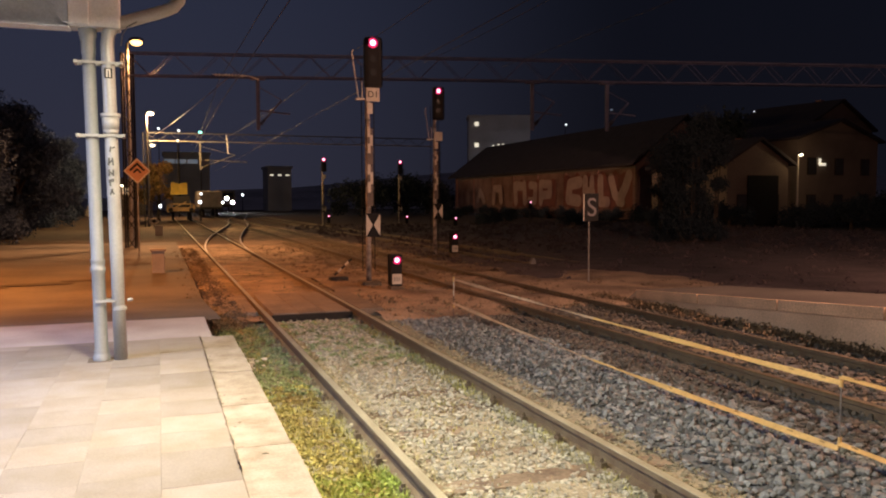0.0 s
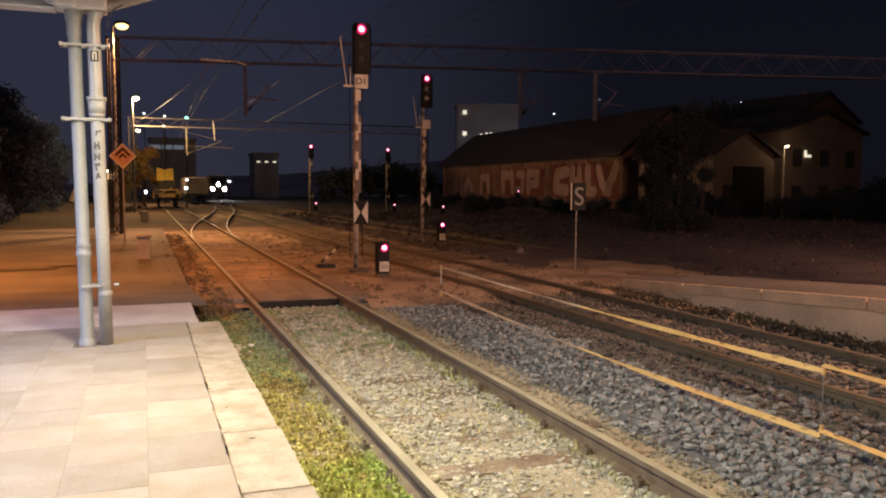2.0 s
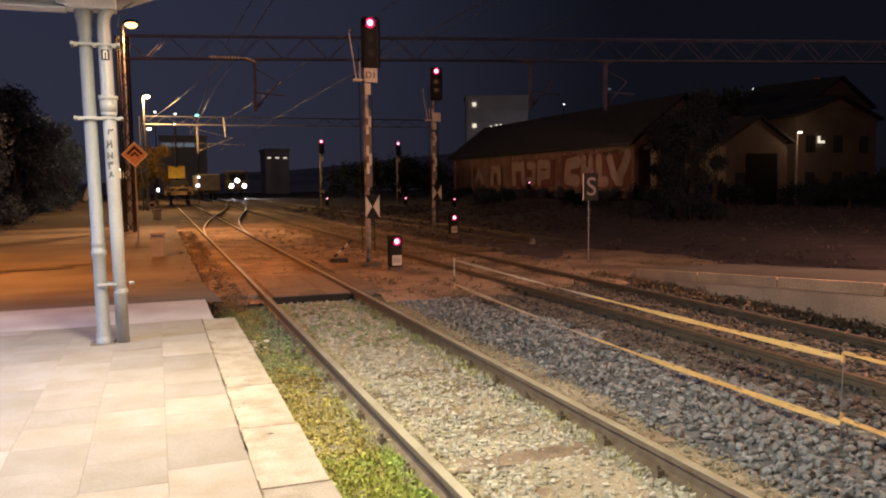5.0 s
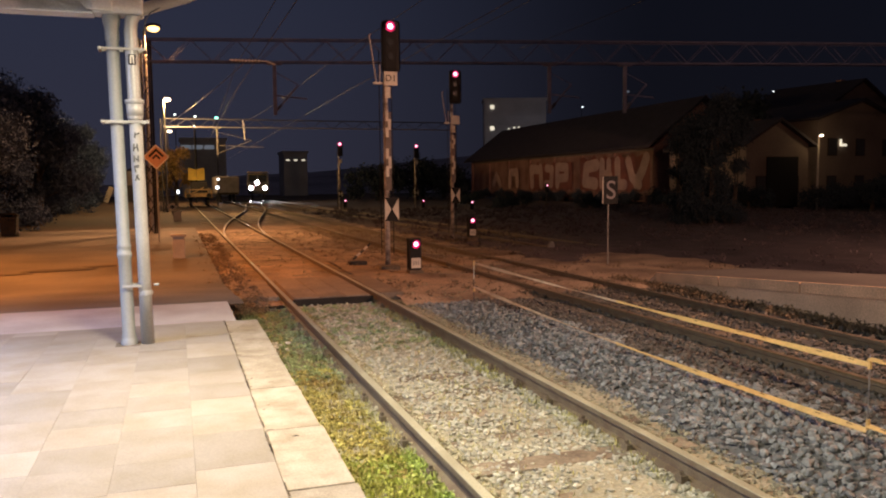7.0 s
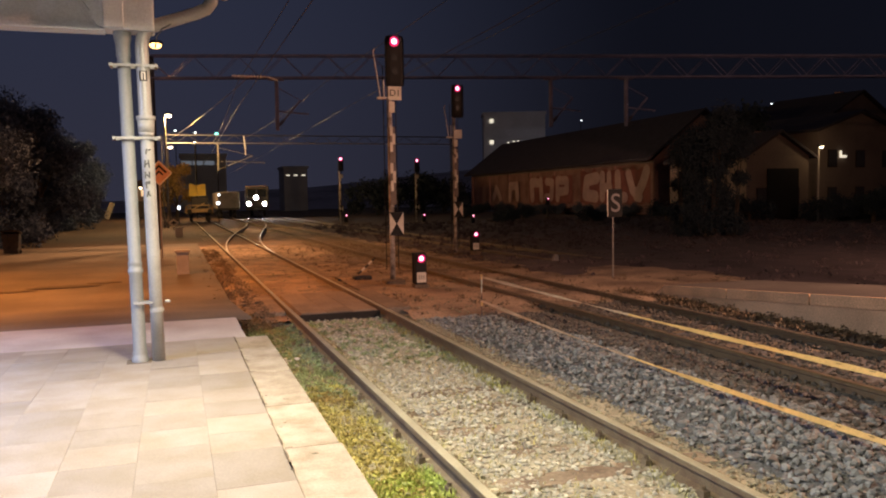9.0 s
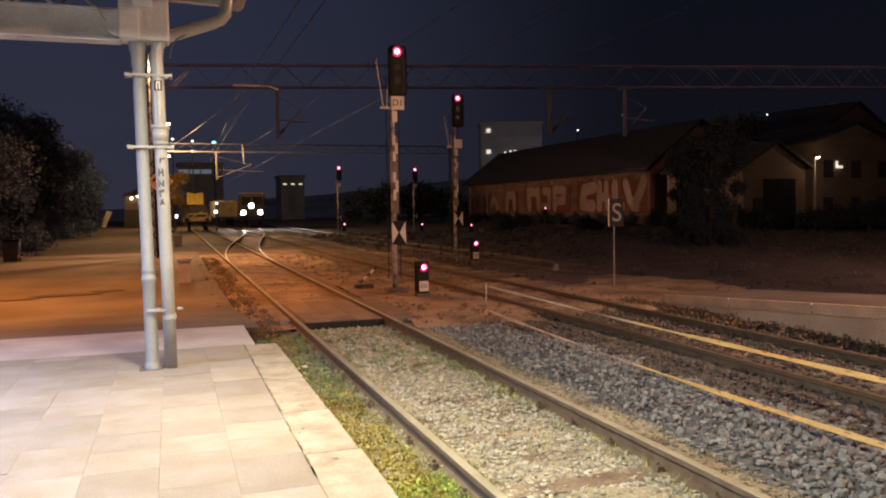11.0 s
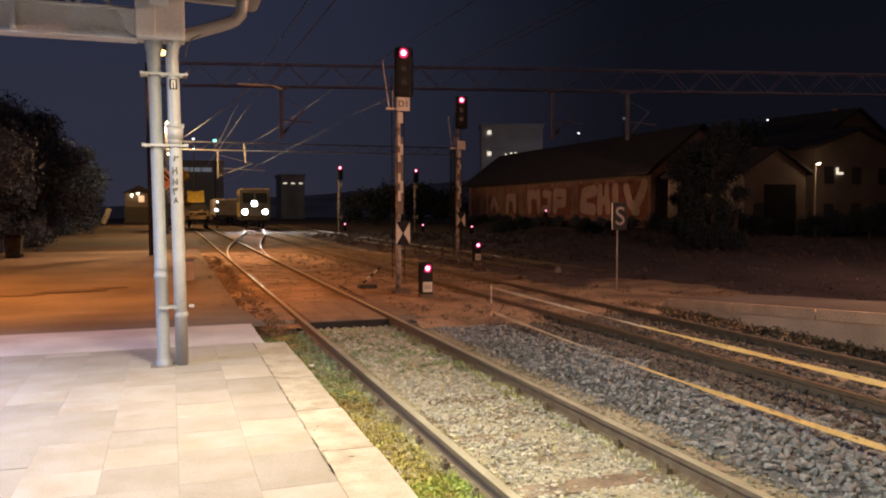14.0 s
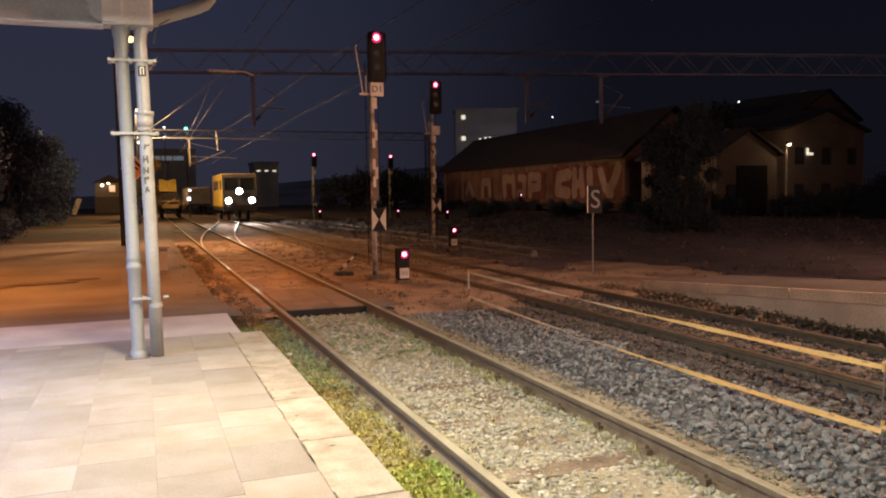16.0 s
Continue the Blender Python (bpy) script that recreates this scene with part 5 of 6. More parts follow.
for dx, z, sz in ((1.75, 2.5, 0.12), (1.65, 1.72, 0.18)):
    ob = base("work_light", (2.05 + dx + 0.05, 78.0, -0.1), "small white work light beside the parked crane", "work light", "work lights")
    bm = bmesh.new()
    bm_rod(bm, (0, 0.1, 0), (0, 0.1, z + 0.1), 0.03)
    part("stand", bm, M_DARKSTEEL, ob)
    bm = bmesh.new()
    bm_box(bm, (0, 0, z + 0.1), (sz * 1.7, 0.12, sz * 1.5), bevel=0.055)
    part("lamp_glass", bm, M_COLD, ob, "glowing white lamp")
# pale grey object by the crane, built as a small glowing box
ob = base("work_light", (0.2, 78.0, -0.1), "glowing box for a pale grey object beside the parked crane", "work light", "work lights")
bm = bmesh.new()
bm_rod(bm, (0, 0.1, 0), (0, 0.1, 1.5), 0.03)
part("stand", bm, M_DARKSTEEL, ob)
bm = bmesh.new()
bm_box(bm, (0, 0, 1.45), (0.22, 0.12, 0.32), bevel=0.055)
part("lamp_glass", bm, M_COLD, ob, "glowing white lamp")
# grey wagon behind the crane
wg = base("covered_wagon", (5.6, 92.0, 0.0), "grey covered wagon standing in the dark", "wagon")
bm = bmesh.new()
bm_box(bm, (0, 6, 2.0), (2.5, 12, 1.9), bevel=0.15)
part("body", bm, M_CONC, wg)
bm = bmesh.new()
bm_box(bm, (0, 6, 1.0), (2.3, 12.2, 0.25))
part("underframe", bm, M_RUBBER, wg)
for y in (1.5, 3.3, 8.7, 10.5):
    wheelset(wg, y, 0.0)

# ---------------------------------------------------------------- moving rail vehicle
rv = base("rail_trolley", (0, 0, 0), "yellow rail maintenance trolley with three lit headlights", "rail vehicle")
bm = bmesh.new()
bm_box(bm, (0, 4.6, 0.95), (2.45, 9.2, 0.32), bevel=0.03)
part("chassis", bm, M_RUBBER, rv)
prof = [(0.0, 1.1), (0.0, 2.35), (0.22, 3.30), (0.42, 3.52), (0.8, 3.62), (8.4, 3.62), (8.9, 3.35), (8.9, 1.1)]
sides = {}
for s, x in ((-1, -1.29), (1, 1.23)):
    bm = bmesh.new()
    bm_poly(bm, [(x, y, z) for y, z in prof], (0.06, 0, 0))
    sides[s] = part("cab_side", bm, M_YELLOW, rv, "bright yellow cab side")
bm = bmesh.new()
bm_poly(bm, [(-1.30, -0.03, 1.1), (1.30, -0.03, 1.1), (1.30, -0.03, 2.34), (-1.30, -0.03, 2.34)], (0, 0.05, 0))
bm_poly(bm, [(-1.30, 0.20, 3.32), (1.30, 0.20, 3.32), (1.30, 0.40, 3.56), (-1.30, 0.40, 3.56)], (0, 0.05, 0))
for x in (-1.22, 0.0, 1.22):
    bm_poly(bm, [(x - 0.08, -0.03, 2.34), (x + 0.08, -0.03, 2.34), (x + 0.08, 0.20, 3.32), (x - 0.08, 0.20, 3.32)], (0, 0.05, 0))
part("cab_front", bm, M_CABGREY, rv, "cab front, headlight glare put into its grey")
bm = bmesh.new()
bm_box(bm, (0, 4.6, 3.60), (2.5, 7.8, 0.08), bevel=0.03)
part("cab_roof", bm, M_CREAM, rv)
bm = bmesh.new()
bm_box(bm, (0, 8.85, 2.3), (2.4, 0.05, 2.4))
part("cab_back", bm, M_YELLOW, rv)
for s in (-1, 1):
    bm = bmesh.new()
    bm_poly(bm, [(s * 0.58 - 0.52, 0.07, 2.34), (s * 0.58 + 0.52, 0.07, 2.34), (s * 0.58 + 0.52, 0.285, 3.28), (s * 0.58 - 0.52, 0.285, 3.28)], (0, 0.015, 0))
    part("windscreen", bm, M_GLASS, rv, "dark cab window")
    bm = bmesh.new()
    bm_box(bm, (s * 1.292, 1.35, 2.75), (0.02, 0.9, 0.75), bevel=0.005)
    part("side_window", bm, M_GLASS, sides[s])
    bm = bmesh.new()
    bm_box(bm, (s * 1.292, 2.5, 2.2), (0.02, 0.75, 1.9), bevel=0.005)
    part("door", bm, M_YELLOW, sides[s])
    bm = bmesh.new()
    bm_rod(bm, (s * 1.33, 2.05, 1.2), (s * 1.33, 2.05, 2.6), 0.018)
    part("handrail", bm, M_WHITE, rv)
for s in (-1, 1):
    for y in (4.2, 5.7, 7.2):
        bm = bmesh.new()
        bm_box(bm, (s * 1.292, y, 2.75), (0.02, 1.05, 0.75), bevel=0.005)
        part("side_window", bm, M_GLASS, sides[s])
bm = bmesh.new()
bm_box(bm, (0, -0.08, 1.0), (2.5, 0.14, 0.42), bevel=0.02)
part("buffer_beam", bm, M_RUBBER, rv)
for s in (-1, 1):
    bm = bmesh.new()
    bm_rod(bm, (s * 0.875, -0.55, 1.02), (s * 0.875, -0.12, 1.02), 0.08)
    bm_rod(bm, (s * 0.875, -0.61, 1.02), (s * 0.875, -0.55, 1.02), 0.2, n=16)
    part("buffer", bm, M_RUBBER, rv)
for x, z in ((-0.87, 1.56), (0.87, 1.56), (-0.06, 2.27)):
    bm = bmesh.new()
    bm_rod(bm, (x, -0.02, z), (x, 0.06, z), 0.235, n=20)
    for q in range(20):
        a0, a1 = q * math.pi / 10, (q + 1) * math.pi / 10
        bm_poly(bm, [(x + k * math.cos(a), -0.20, z + k * math.sin(a)) for k, a in ((0.205, a0), (0.235, a0), (0.235, a1), (0.205, a1))], (0, 0.19, 0))
    part("headlight_rim", bm, M_RUBBER, rv)
    bm = bmesh.new()
    bm_rod(bm, (x, -0.11, z), (x, -0.03, z), 0.20, n=20)
    part("headlight", bm, M_HEAD, rv, "dazzling white headlight", True)
for y in (1.5, 7.4):
    for s in (-1, 1):
        bm = bmesh.new()
        bm_rod(bm, (s * 0.70, 0, 0), (s * 0.84, 0, 0), 0.42, n=22)
        bm_rod(bm, (s * 0.67, 0, 0), (s * 0.70, 0, 0), 0.45, n=22)
        for q in range(4):
            bm_box(bm, (s * 0.845, 0.2 * math.cos(q * 1.571), 0.2 * math.sin(q * 1.571)), (0.02, 0.08, 0.08))
        w = part("wheel", bm, M_RUBBER, rv)
        w.location = (0, y, 0.42)

# ---------------------------------------------------------------- warehouse, houses, flats
def warehouse():
    ob = base("warehouse", (40.6, 61.0, 0.0), "long old warehouse with graffiti and a dark tiled roof", "warehouse")
    n = 8
    ln = 46.0
    bm = bmesh.new()
    bm_box(bm, (5.0, ln / 2, 2.5), (10.0, ln, 5.0))
    wall = part("wall", bm, M_WALL, ob, "stained reddish plaster wall")
    bm = bmesh.new()
    bm_poly(bm, [(-1.0, -0.6, 4.85), (5.0, -0.6, 9.3), (11.0, -0.6, 4.85), (11.0, -0.6, 5.05), (5.0, -0.6, 9.55), (-1.0, -0.6, 5.05)], (0, ln + 1.2, 0))
    part("roof", bm, M_TILES, ob, "dark tiled roof")
    bm = bmesh.new()
    bm_poly(bm, [(0.0, 0.0, 5.0), (10.0, 0.0, 5.0), (5.0, 0.0, 9.0)], (0, 0.3, 0))
    part("gable", bm, M_WALL, ob)
    bm = bmesh.new()
    bm_box(bm, (-0.06, ln / 2, 4.75), (0.12, ln, 0.22))
    part("cornice", bm, M_HOUSE, wall)
    for i in range(n):
        bm = bmesh.new()
        bm_box(bm, (-0.05, 0.3 + i * (ln - 0.6) / (n - 1), 2.4), (0.14, 0.5, 4.6))
        part("pilaster", bm, M_WALL, wall)
    bm = bmesh.new()
    bm_box(bm, (-0.08, ln / 2, 0.45), (0.16, ln, 0.9))
    part("plinth", bm, M_WALL, wall)
    # graffiti: rounded sprayed shapes over dull red fields
    def field(y0, y1, z0, z1):
        bm = bmesh.new()
        k = 18
        pts = [(-0.150, y0 + (y1 - y0) * q / k, z1 + 0.18 * math.sin(q * 1.9) + 0.12 * math.sin(q * 3.7)) for q in range(k + 1)]
        pts += [(-0.150, y1 - (y1 - y0) * q / k, z0 + 0.15 * math.sin(q * 2.3)) for q in range(k + 1)]
        bm_poly(bm, pts, (0.012, 0, 0))
        part("painted_field", bm, M_GRAFFRED, wall, "dull red sprayed field")

    def stroke(path, w, lift):
        bm = bmesh.new()
        for (ya, za), (yb, zb) in zip(path, path[1:]):
            d = math.hypot(yb - ya, zb - za)
            c, sn = (yb - ya) / d, (zb - za) / d
            pts = []
            for q in range(7):
                a = -math.pi / 2 + q * math.pi / 6
                pts.append((yb + w * (c * math.cos(a) - sn * math.sin(a)), zb + w * (sn * math.cos(a) + c * math.sin(a))))
            for q in range(7):
                a = math.pi / 2 + q * math.pi / 6
                pts.append((ya + w * (c * math.cos(a) - sn * math.sin(a)), za + w * (sn * math.cos(a) + c * math.sin(a))))
            bm_poly(bm, [(-0.160 - lift - 0.008 * (len(bm.faces) // 16), y, z) for y, z in pts], (0.006, 0, 0))
        part("painted_shape", bm, M_GRAFF, wall, "pale sprayed graffiti shape")

    field(0.4, 13.4, 1.0, 4.3)
    field(15.2, 26.2, 1.0, 4.0)
    for k, (w, path) in enumerate(((0.62, [(10.0, 3.6), (12.0, 3.4), (12.3, 1.9), (10.2, 1.7)]), (0.50, [(8.8, 3.8), (8.8, 1.6)]), (0.45, [(8.8, 2.6), (7.4, 2.6), (7.4, 3.8)]), (0.45, [(7.4, 2.6), (7.3, 1.6)]),
                    (0.52, [(5.9, 3.8), (5.8, 1.6), (4.6, 1.6)]), (0.50, [(3.9, 3.8), (3.2, 2.3), (2.0, 1.6)]), (0.56, [(1.0, 4.0), (1.6, 2.9), (2.6, 1.7)]),
                    (0.55, [(25.2, 1.6), (25.4, 3.5), (23.6, 3.4)]), (0.50, [(22.6, 1.6), (22.8, 3.6)]), (0.45, [(21.4, 3.5), (20.0, 3.4), (20.2, 1.7), (21.6, 1.7)]), (0.48, [(18.6, 1.6), (18.6, 3.6), (16.4, 3.5), (16.4, 2.4), (18.4, 2.3)]),
                    (0.50, [(31.8, 1.6), (31.6, 3.2), (29.6, 3.2), (29.4, 1.7)]), (0.45, [(37.4, 1.8), (36.4, 3.0), (35.2, 1.8)]))):
        stroke(path, w, 0.045 * (k % 3))
    return ob


warehouse()


def house(at, w, d, h, rise, label, rz=0.0, lit=()):
    ob = base("house", at, label, "house", "houses beyond the yard", rz)
    bm = bmesh.new()
    bm_box(bm, (0, d / 2, h / 2), (w, d, h))
    wall = part("wall", bm, M_HOUSE, ob)
    bm = bmesh.new()
    bm_poly(bm, [(-w / 2, 0, h), (w / 2, 0, h), (0, 0, h + rise)], (0, d, 0))
    part("gable", bm, M_HOUSE, ob)
    for s in (-1, 1):
        bm = bmesh.new()
        bm_poly(bm, [(s * (w / 2 + 0.4), -0.4, h - rise * 0.12), (0, -0.4, h + rise + 0.02), (0, -0.4, h + rise + 0.22), (s * (w / 2 + 0.4), -0.4, h - rise * 0.12 + 0.2)], (0, d + 0.8, 0))
        part("roof", bm, M_TILES, ob)
    cols = max(2, int(w / 2.6))
    for f in range(max(1, int(h / 2.8))):
        for c in range(cols):
            x = -w / 2 + (c + 0.5) * w / cols
            bm = bmesh.new()
            bm_box(bm, (x, -0.03, 1.5 + f * 2.8), (1.0, 0.1, 1.3))
            win = part("window", bm, M_DULL, wall)
            bm = bmesh.new()
            bm_box(bm, (x, -0.09, 1.5 + f * 2.8), (0.84, 0.03, 1.14))
            part("pane", bm, M_WINLIT if (f, c) in lit else M_DARKPANE, win)
    bm = bmesh.new()
    bm_box(bm, (w * 0.2, d * 0.4, h + rise * 0.8), (0.6, 0.6, rise * 0.9))
    part("chimney", bm, M_WALL, ob)
    return ob


hs = house((40.4, 45.4, 0.0), 5.4, 9.0, 4.4, 1.6, "small old house with a gable towards the yard")
bm = bmesh.new()
bm_box(bm, (0.3, -0.16, 1.75), (2.7, 0.12, 3.5), bevel=0.02)
part("gate", bm, M_BLACK, hs, "wide dark gate")
lamp_house = house((50.0, 47.5, 0.0), 9.5, 8.0, 6.4, 1.4, "pale old house lit by a street lamp", 8.0, lit=())
# small L of glowing material set on the house front
bm = bmesh.new()
bm_box(bm, (-2.1, -0.14, 4.45), (0.75, 0.06, 0.18))
bm_box(bm, (-2.38, -0.14, 4.70), (0.2, 0.06, 0.36))
part("lit_window", bm, M_WINLIT, lamp_house, "small glowing L shape on the house wall")
# low lit house behind a dark fence at the end of the yard road
lh = base("lodge", (-4.2, 110.0, 0.0), "low brown house with a lit window behind a fence", "house")
bm = bmesh.new()
bm_box(bm, (0, 2.0, 2.0), (3.4, 4.0, 4.0))
lw = part("wall", bm, M_HOUSE, lh)
bm = bmesh.new()
bm_poly(bm, [(-2.0, -0.4, 3.9), (2.0, -0.4, 3.9), (0, -0.4, 4.9)], (0, 4.8, 0))
part("roof", bm, M_TILES, lh)
bm = bmesh.new()
bm_box(bm, (0.3, -0.03, 3.15), (0.8, 0.08, 0.95))
wn_ob = part("window", bm, M_WHITE, lw)
bm = bmesh.new()
bm_box(bm, (0.3, -0.09, 3.15), (0.64, 0.03, 0.75))
part("pane", bm, M_FAINT, wn_ob, "warmly lit pane")
for lx, lz in ((-0.85, 3.58), (-0.1, 3.86)):
    bm = bmesh.new()
    bm_ball(bm, (lx, -0.25, lz), 0.17)
    part("wall_lamp", bm, M_LAMPW, lh, "small glowing globe lamp", True)
    bm = bmesh.new()
    bm_rod(bm, (lx, -0.25, lz), (lx, 0.0, lz + 0.1), 0.03)
    part("lamp_arm", bm, M_DARKSTEEL, lh)
fence = base("board_fence", (-3.6, 108.0, 0.0), "dark board fence before the low house", "fence")
for q in range(22):
    bm = bmesh.new()
    bm_box(bm, (-2.2 + q * 0.2, 0, 1.05), (0.19, 0.03, 2.1 + 0.04 * math.sin(q * 2.1)))
    part("board", bm, M_DULL, fence)
bm = bmesh.new()
bm_box(bm, (0, 0, 0.95), (0.62, 0.10, 2.15), ry=22, bevel=0.03)
lean = solid("leaning_board", bm, M_WHITE)
lean.matrix_basis = pose(-8.1, 109.0, 0.0)
tagged(lean, "pale board leaning against the bushes", "board")
house((61.0, 58.0, 0.0), 10.0, 9.0, 8.6, 2.4, "tall dark house with one lit window", 10.0, lit=((2, 0),))


def flats(at, w, d, floors, cols, lit, label, pane=(1.2, 1.15), lamp=None, render=None, rz=0.0):
    ob = base("apartment_block", at, label, "apartment block", "far blocks", rz)
    h = floors * 2.9
    bm = bmesh.new()
    bm_box(bm, (0, d / 2, h / 2), (w, d, h))
    wall = part("wall", bm, render or M_FLATS, ob)
    bm = bmesh.new()
    bm_box(bm, (0, d / 2, h + 0.25), (w + 0.5, d + 0.5, 0.5))
    part("roof", bm, render or M_TILES, ob)
    for f in range(floors):
        for c in range(cols):
            if render and (f, c) not in lit:
                continue
            x = -w / 2 + (c + 0.5) * w / cols
            bm = bmesh.new()
            bm_box(bm, (x, -0.02, 1.6 + f * 2.9), (pane[0] + 0.3, 0.1, pane[1] + 0.25))
            win = part("window", bm, render or M_FLATS, wall)
            bm = bmesh.new()
            bm_box(bm, (x, -0.08, 1.6 + f * 2.9), (pane[0], 0.03, pane[1]))
            part("pane", bm, (lamp or M_WINLIT) if (f, c) in lit else M_DARKPANE, win)
    return ob


block = flats((66.4, 150.0, -1.6), 12.6, 7.0, 7, 6, {}, "pale block of flats with a few lit windows", (0.95, 0.8), None, M_PALEFLATS, -19.0)
for f in range(1, 7):
    bm = bmesh.new()
    bm_box(bm, (0.6, -0.10, 0.35 + f * 2.9), (10.6, 0.25, 0.9))
    part("balcony_band", bm, M_PALEFLATS, block)
for x, z, w in ((-4.7, 19.0, 0.75), (-4.7, 14.7, 0.8), (-1.3, 14.5, 0.35), (-0.2, 14.7, 0.4), (0.7, 14.8, 0.35)):
    bm = bmesh.new()
    bm_box(bm, (x, -0.26, z), (w, 0.04, w))
    part("lit_pane", bm, M_WINLIT, block, "lit window")

# walls in the haze colour, close to the sky behind them
flats((5.4, 160.0, -0.9), 8.4, 8.0, 4, 4, {(3, 0), (3, 1), (3, 2)}, "low block with a dimly lit floor, haze in its wall colour", (1.9, 0.8), M_WINDIM, M_HAZEWALL)
flats((22.7, 158.0, -0.55), 4.6, 8.0, 3, 3, {(2, 0), (2, 1), (2, 2)}, "low block with a row of lit windows, haze in its wall colour", (0.70, 0.24), None, M_HAZEWALL)

# lamps of the town on the slope
for x, y, z, m, r in ((81.8, 150, 17.7, M_COLD, 0.22), (131.0, 150, 22.2, M_COLD, 0.26), (92.8, 150, 21.2, M_WINDIM, 0.45), (7.5, 150, 14.2, M_TEAL, 0.45), (3.8, 150, 14.4, M_COLD, 0.25), (0.4, 150, 14.7, M_COLD, 0.25),
                      (2.4, 100, 9.0, M_COLD, 0.2), (14.75, 150, 2.9, M_COLD, 0.34)):
    ob = base("distant_lamp", (x, y, -0.2), "distant town lamp on a dark mast", "street lamp", "distant lamps")
    bm = bmesh.new()
    bm_rod(bm, (0, 0.3, 0), (0, 0.3, z + 0.2), 0.09, 0.06, 8)
    part("mast", bm, M_BLACK, ob)
    bm = bmesh.new()
    bm_ball(bm, (0, 0, z + 0.2), r * 0.65, (1.2, 1, 0.8), 10, 6)
    part("lamp_glass", bm, m, ob, "glowing lamp")


def hill_z(x, y):
    return -1.0 + 26 * np.exp(-((y - 330) / 90) ** 2) * (0.20 + 0.40 / (1 + np.exp(-(x - 70) / 14)) + 0.06 * np.sin(x * 0.05))


# haze in front of the hill comes from its pale colour
tagged(sheet("hill", -500, 700, 190, 480, 12, hill_z, M_HILL), "wooded hill behind the town, made pale to stand for haze", "hill", kind="structure")


# ---------------------------------------------------------------- trees and hedges
def tree(at, h, r, n, leaf, material, label):
    ob = base("tree", at, label, "tree", "trees beside the yard")
    bm = bmesh.new()
    bm_rod(bm, (0, 0, -0.2), (0.1, 0, h * 0.5), 0.05 * r + 0.06, 0.03 * r + 0.03, 9)
    rr = random.Random(int(h * 100 + r * 10))
    lobes = []
    for i in range(11):
        a, z = rr.uniform(0, 6.28), h * rr.uniform(0.28, 0.92)
        k = r * (1.0 - 0.45 * abs(z / h - 0.5) * 2) * rr.uniform(0.45, 0.9)
        c = (math.cos(a) * k, math.sin(a) * k, z)
        lobes.append((c, r * rr.uniform(0.30, 0.52)))
        bm_rod(bm, (0.05, 0, min(z * 0.6, h * 0.48)), c, 0.06, 0.015, 6)
    part("trunk", bm, M_BARK, ob)
    v = np.concatenate([leaves(n // 11, c, (q, q, q * 0.85), leaf, 0.35) for c, q in lobes] + [leaves(n // 8, (0, 0, h * 0.6), (r * 0.6, r * 0.6, h * 0.3), leaf, 0.2)])
    crown = mesh_of("crown", v, np.arange(len(v)).reshape(-1, 4), material)
    crown.parent = ob
    return ob


t1 = tree((-8.9, 33, 0), 8.6, 4.0, 30000, 0.075, M_LEAF, "large dark tree beside the yard road")
for x, y, rz in ((-9.8, 24.5, 300), (-10.0, 46, 110), (-10.2, 60, 20)):
    copy_thing(t1, pose(x, y, -0.2, 0, 0, rz))
t2 = tree((-6.6, 44, 0), 7.0, 3.2, 18000, 0.09, M_LEAF, "dark bushy tree beside the yard road")
for x, y, s, rz in ((-12.5, 27, 1.0, 40), (-15, 40, 1.15, 130), (-11.0, 52, 1.0, 200), (-20, 60, 1.3, 70)):
    t1.scale = (s, s, s)
    copy_thing(t1, pose(x, y, 0, 0, 0, rz))
t1.scale = (1, 1, 1)
for x, y, rz in ((-9.0, 58, 120), (-7.8, 70, 240)):
    copy_thing(t2, pose(x, y, 0, 0, 0, rz))
tree((0.0, 81.5, 0), 5.6, 2.0, 5000, 0.15, M_LITLEAF, "bushy tree, orange lamp light put into its leaf colour")


def bush(at, h, r, n, leaf, label, group="bushes along the yard road", material=M_LEAF):
    """A dense shrub, leafy from the ground up."""
    ob = base("bush", at, label, "bush", group)
    rr = random.Random(int(h * 90 + r * 10))
    bm = bmesh.new()
    v = []
    for i in range(12):
        a, z = rr.uniform(0, 6.28), h * (i + 0.6) / 12.5
        k = r * (1.0 - 0.55 * z / h) * rr.uniform(0.25, 0.75)
        c, q = (math.cos(a) * k, math.sin(a) * k, z), r * rr.uniform(0.32, 0.50)
        v.append(leaves(n // 12, c, (q, q, q * 0.9), leaf, 0.3))
        bm_rod(bm, (math.cos(a) * 0.2, math.sin(a) * 0.2, -0.2), c, 0.05, 0.012, 6)
    part("stem", bm, M_BARK, ob)
    v = np.concatenate(v)
    part_crown = mesh_of("crown", v, np.arange(len(v)).reshape(-1, 4), material)
    part_crown.parent = ob
    return ob


b1 = bush((-9.1, 31.0, 0), 5.5, 2.9, 21000, 0.075, "dense dark bush along the yard road")
for x, y, sc, rz in ((-9.4, 26.5, 1.0, 50), (-8.8, 35.5, 1.05, 130), (-8.1, 40.0, 1.0, 220), (-8.0, 45.0, 1.05, 300), (-8.0, 50.5, 1.1, 20), (-8.0, 57.0, 1.1, 160), (-8.6, 65.0, 1.1, 250), (-9.2, 76.0, 1.2, 80), (-10.0, 90.0, 1.3, 200)):
    b1.scale = (sc, sc, sc)
    copy_thing(b1, pose(x, y, 0, 0, 0, rz))
b1.scale = (1, 1, 1)
b2 = bush((22.4, 29.2, -0.2), 5.6, 1.85, 14000, 0.06, "tall dark shrub in the scrub before the warehouse", "shrubs before the warehouse", M_DARKLEAF)
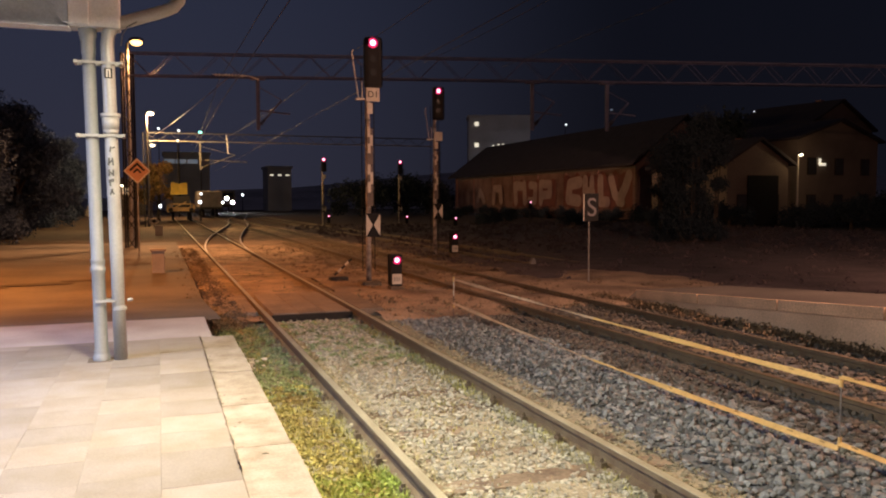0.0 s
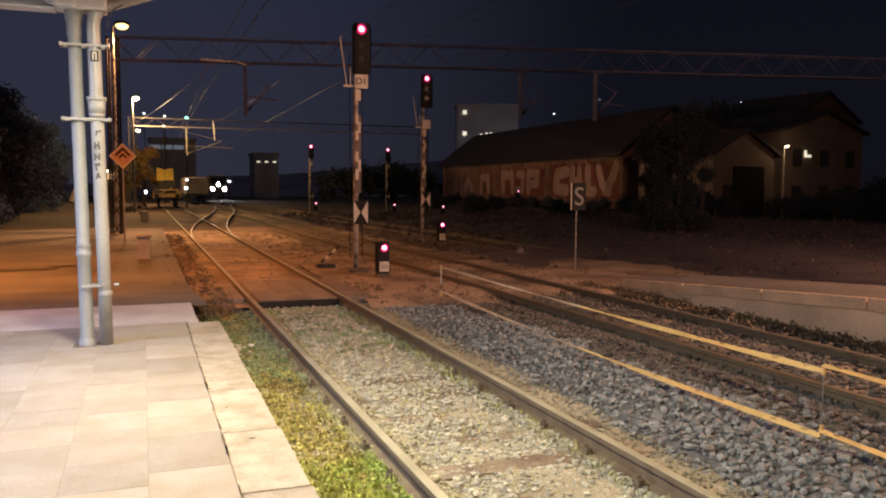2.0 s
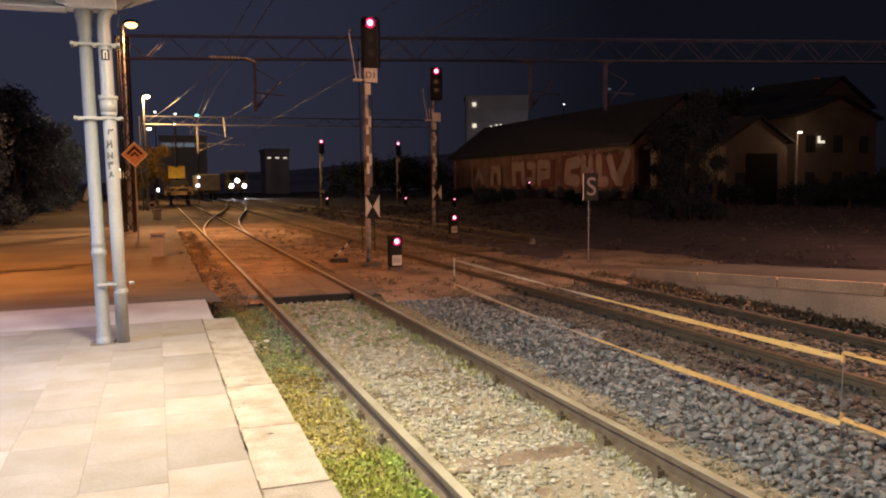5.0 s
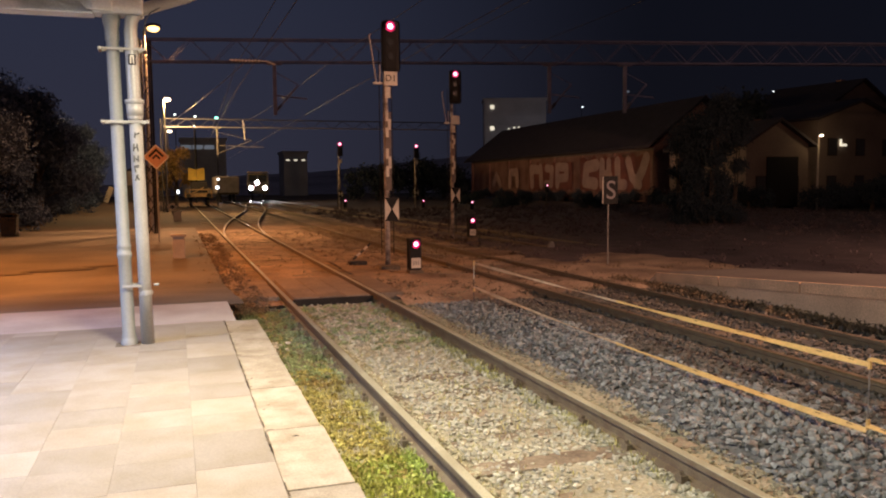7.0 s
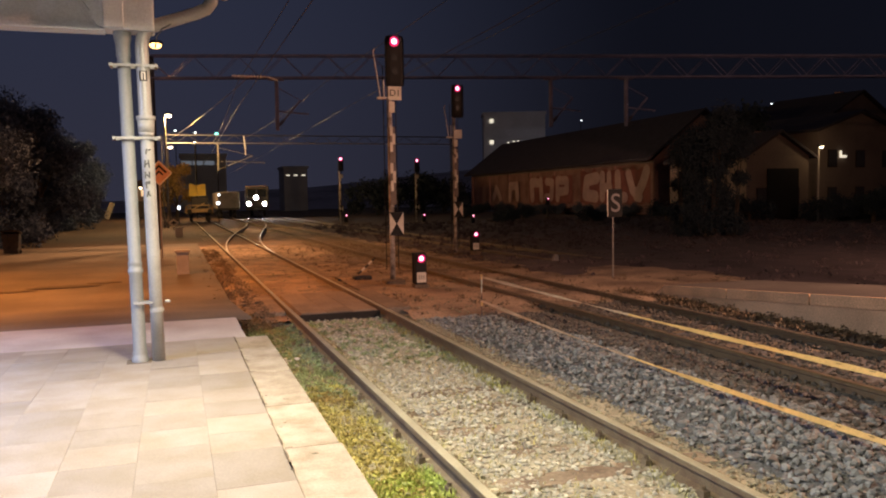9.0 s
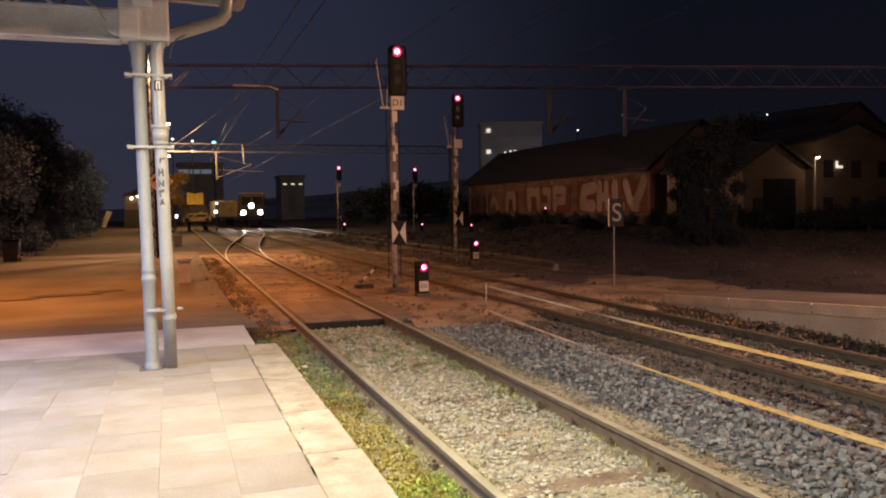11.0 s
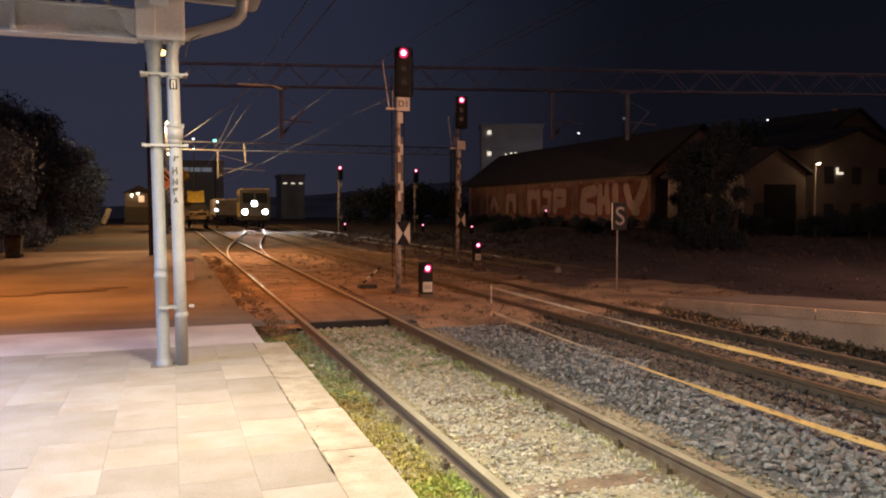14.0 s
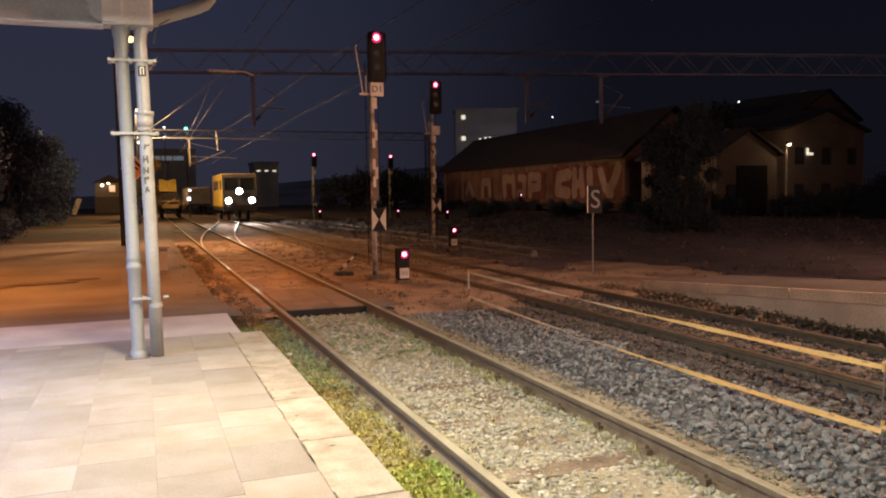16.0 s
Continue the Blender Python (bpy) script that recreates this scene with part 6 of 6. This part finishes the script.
for x, y, sc, rz in ((23.4, 29.0, 0.90, 10), (21.9, 30.4, 0.82, 200), (22.9, 30.0, 1.06, 300)):
    b2.scale = (sc, sc, sc)
    copy_thing(b2, pose(x, y, -0.2, 0, 0, rz))
b2.scale = (1, 1, 1)
h1 = tree((50, 41, -0.3), 3.0, 3.2, 4000, 0.14, M_DARKLEAF, "dark overgrown shrub before the warehouse")
for x, y, s, rz in ((24, 56, 0.4, 30), (29, 52, 0.4, 80), (33, 48, 0.5, 150), (36, 43, 0.6, 200), (40, 40.5, 0.6, 20), (45, 41.5, 0.7, 260), (30, 66, 0.4, 60), (27, 72, 0.4, 330), (38.6, 62, 0.42, 15), (38.5, 66, 0.40, 95), (38.6, 70, 0.44, 170), (38.4, 74.5, 0.42, 250), (38.5, 79, 0.45, 40), (38.4, 84, 0.43, 130), (38.5, 90, 0.46, 210), (38.4, 97, 0.46, 300), (24.5, 98, 1.6, 50), (31, 100, 1.7, 100), (38, 112, 1.7, 160), (53, 43, 0.9, 170)):
    h1.scale = (s, s, s)
    copy_thing(h1, pose(x, y, -0.3, 0, 0, rz))
h1.scale = (1, 1, 1)
big = tree((41.4, 51.0, -0.2), 9.0, 3.6, 6000, 0.22, M_DARKLEAF, "large dark tree between warehouse and house")
copy_thing(big, pose(48, 78, 0, 0, 0, 200))

# ---------------------------------------------------------------- paving pieces
far_slabs = bmesh.new()
for i in range(34):
    xc = XCOLS[i] - 0.20
    y = 8.27 - (0.0 if i % 2 else 0.2)
    if i % 2 == 0:
        y = 8.27
        first_len = 0.22
    else:
        first_len = 0.40
    k = 0
    while y > -5.5:
        ly = first_len if k == 0 else (0.40 if RND.random() < 0.8 else 0.60)
        yc = y - ly / 2
        if i < 13 and yc > 2.2:
            ob = new("paving_slab", tile_mesh(ly))
            ob.parent = platform
            ob.matrix_basis = pose(xc, yc, PLAT + RND.uniform(-0.0015, 0.0015), RND.uniform(-0.15, 0.15), RND.uniform(-0.15, 0.15), 0)
        else:
            bm_box(far_slabs, (xc, yc, PLAT - 0.02), (0.3992, ly - 0.0015, 0.05))
        y -= ly
        k += 1
rest = solid("far_paving_slabs", far_slabs, M_TILE)
rest.parent = platform
tagged(rest, kind="stuff")
dirt = bmesh.new()
for i in range(30):
    yy = 8.2 - 6.0 * RND.random() ** 1.5
    w, ln = RND.uniform(0.001, 0.006), RND.uniform(0.04, 0.20)
    bm_poly(dirt, [(0.392 + RND.uniform(-0.008, 0.012) + k * w, yy + l * ln, PLAT + 0.0055) for k, l in ((-1, 0.1), (-0.4, 1), (0.6, 0.8), (1, -0.2), (0.3, -1), (-0.7, -0.7))], (0, 0, 0.0025))
bm_box(dirt, (0.392, 3.0, PLAT - 0.001), (0.006, 10.4, 0.006))
for i in range(16):
    yy, xx = 8.15 - 6.2 * RND.random(), 0.405 + 0.16 * RND.random() ** 2.6
    w, ln = RND.uniform(0.006, 0.03), RND.uniform(0.004, 0.014)
    bm_poly(dirt, [(xx + w * math.cos(q * 0.785) * RND.uniform(0.4, 1.0), yy + ln * math.sin(q * 0.785) * RND.uniform(0.4, 1.0), PLAT + 0.0045) for q in range(8)], (0, 0, 0.0015))
dd = solid("kerb_dirt", dirt, M_DIRT)
dd.parent = platform
tagged(dd, kind="stuff")
y = 8.27
for ly in (0.82, 1.08, 1.14, 1.02, 0.98, 1.05, 0.95, 1.0, 1.1, 1.0, 1.0, 1.0):
    ob = new("kerb_stone", kerb_mesh(ly))
    ob.parent = platform
    ob.matrix_basis = pose(EDGE - 0.171 + RND.uniform(-0.003, 0.003), y - ly / 2, PLAT + RND.uniform(-0.002, 0.003), 0, 0, RND.uniform(-0.25, 0.25))
    y -= ly



# ---------------------------------------------------------------- single stones near the platform
def stone_shapes(material, count):
    """A few broken stones, each angular and uneven, about 2 m across before they are scaled."""
    out = []
    for _ in range(count):
        v = ICO_V * NP.uniform(0.6, 1.15, (len(ICO_V), 1)) * NP.uniform(0.7, 1.2, (1, 3))
        me = bpy.data.meshes.new("stone")
        me.from_pydata(v.tolist(), [], ICO_F.tolist())
        me.materials.append(material)
        me.update()
        out.append(me)
    return out


pale_shapes, grey_shapes = stone_shapes(M_STONE, 12), stone_shapes(M_HEAP, 12)
for i in range(280):
    x, y, r = RND.uniform(1.70, 3.02), 2.5 + 7.0 * RND.random() ** 1.3, RND.uniform(0.020, 0.042)
    ob = new("stone", pale_shapes[i % 12])
    ob.parent = track_bed
    ob.matrix_basis = pose(x, y, -0.138 + RND.uniform(0, 0.012), RND.uniform(-25, 25), RND.uniform(-25, 25), RND.uniform(0, 360)) @ Matrix.Diagonal((r, r, r * 0.75, 1))
for i in range(290):
    x, y, r = RND.uniform(3.75, 5.3), 2.4 + 2.8 * RND.random(), RND.uniform(0.026, 0.048)
    ob = new("stone", grey_shapes[i % 12])
    ob.parent = heap_bed
    ob.matrix_basis = pose(x, y, float(heap_z(np.array(x), np.array(y))) + RND.uniform(0.015, 0.03), RND.uniform(-40, 40), RND.uniform(-40, 40), RND.uniform(0, 360)) @ Matrix.Diagonal((r, r, r * 0.85, 1))


# ---------------------------------------------------------------- movement
def motions():
    rows = []
    for i in range(33):
        t = i * 0.5
        y = 135.8 - 4.6 * t
        x = cross23(y)
        turn = math.degrees(math.atan2(-(cross23(y + 4.0) - cross23(y - 0.0)), 4.0))
        rows.append((t, pose(x, y, 0, 0, 0, turn)))
    walk(rv, rows)
    for w in [o for o in rv.children if o.name.startswith("wheel")]:
        y = w.location.y
        walk(w, [(i * 0.1, pose(0, y, 0.42, math.degrees(4.6 * 0.1 * i / 0.42), 0, 0)) for i in range(161)])


motions()
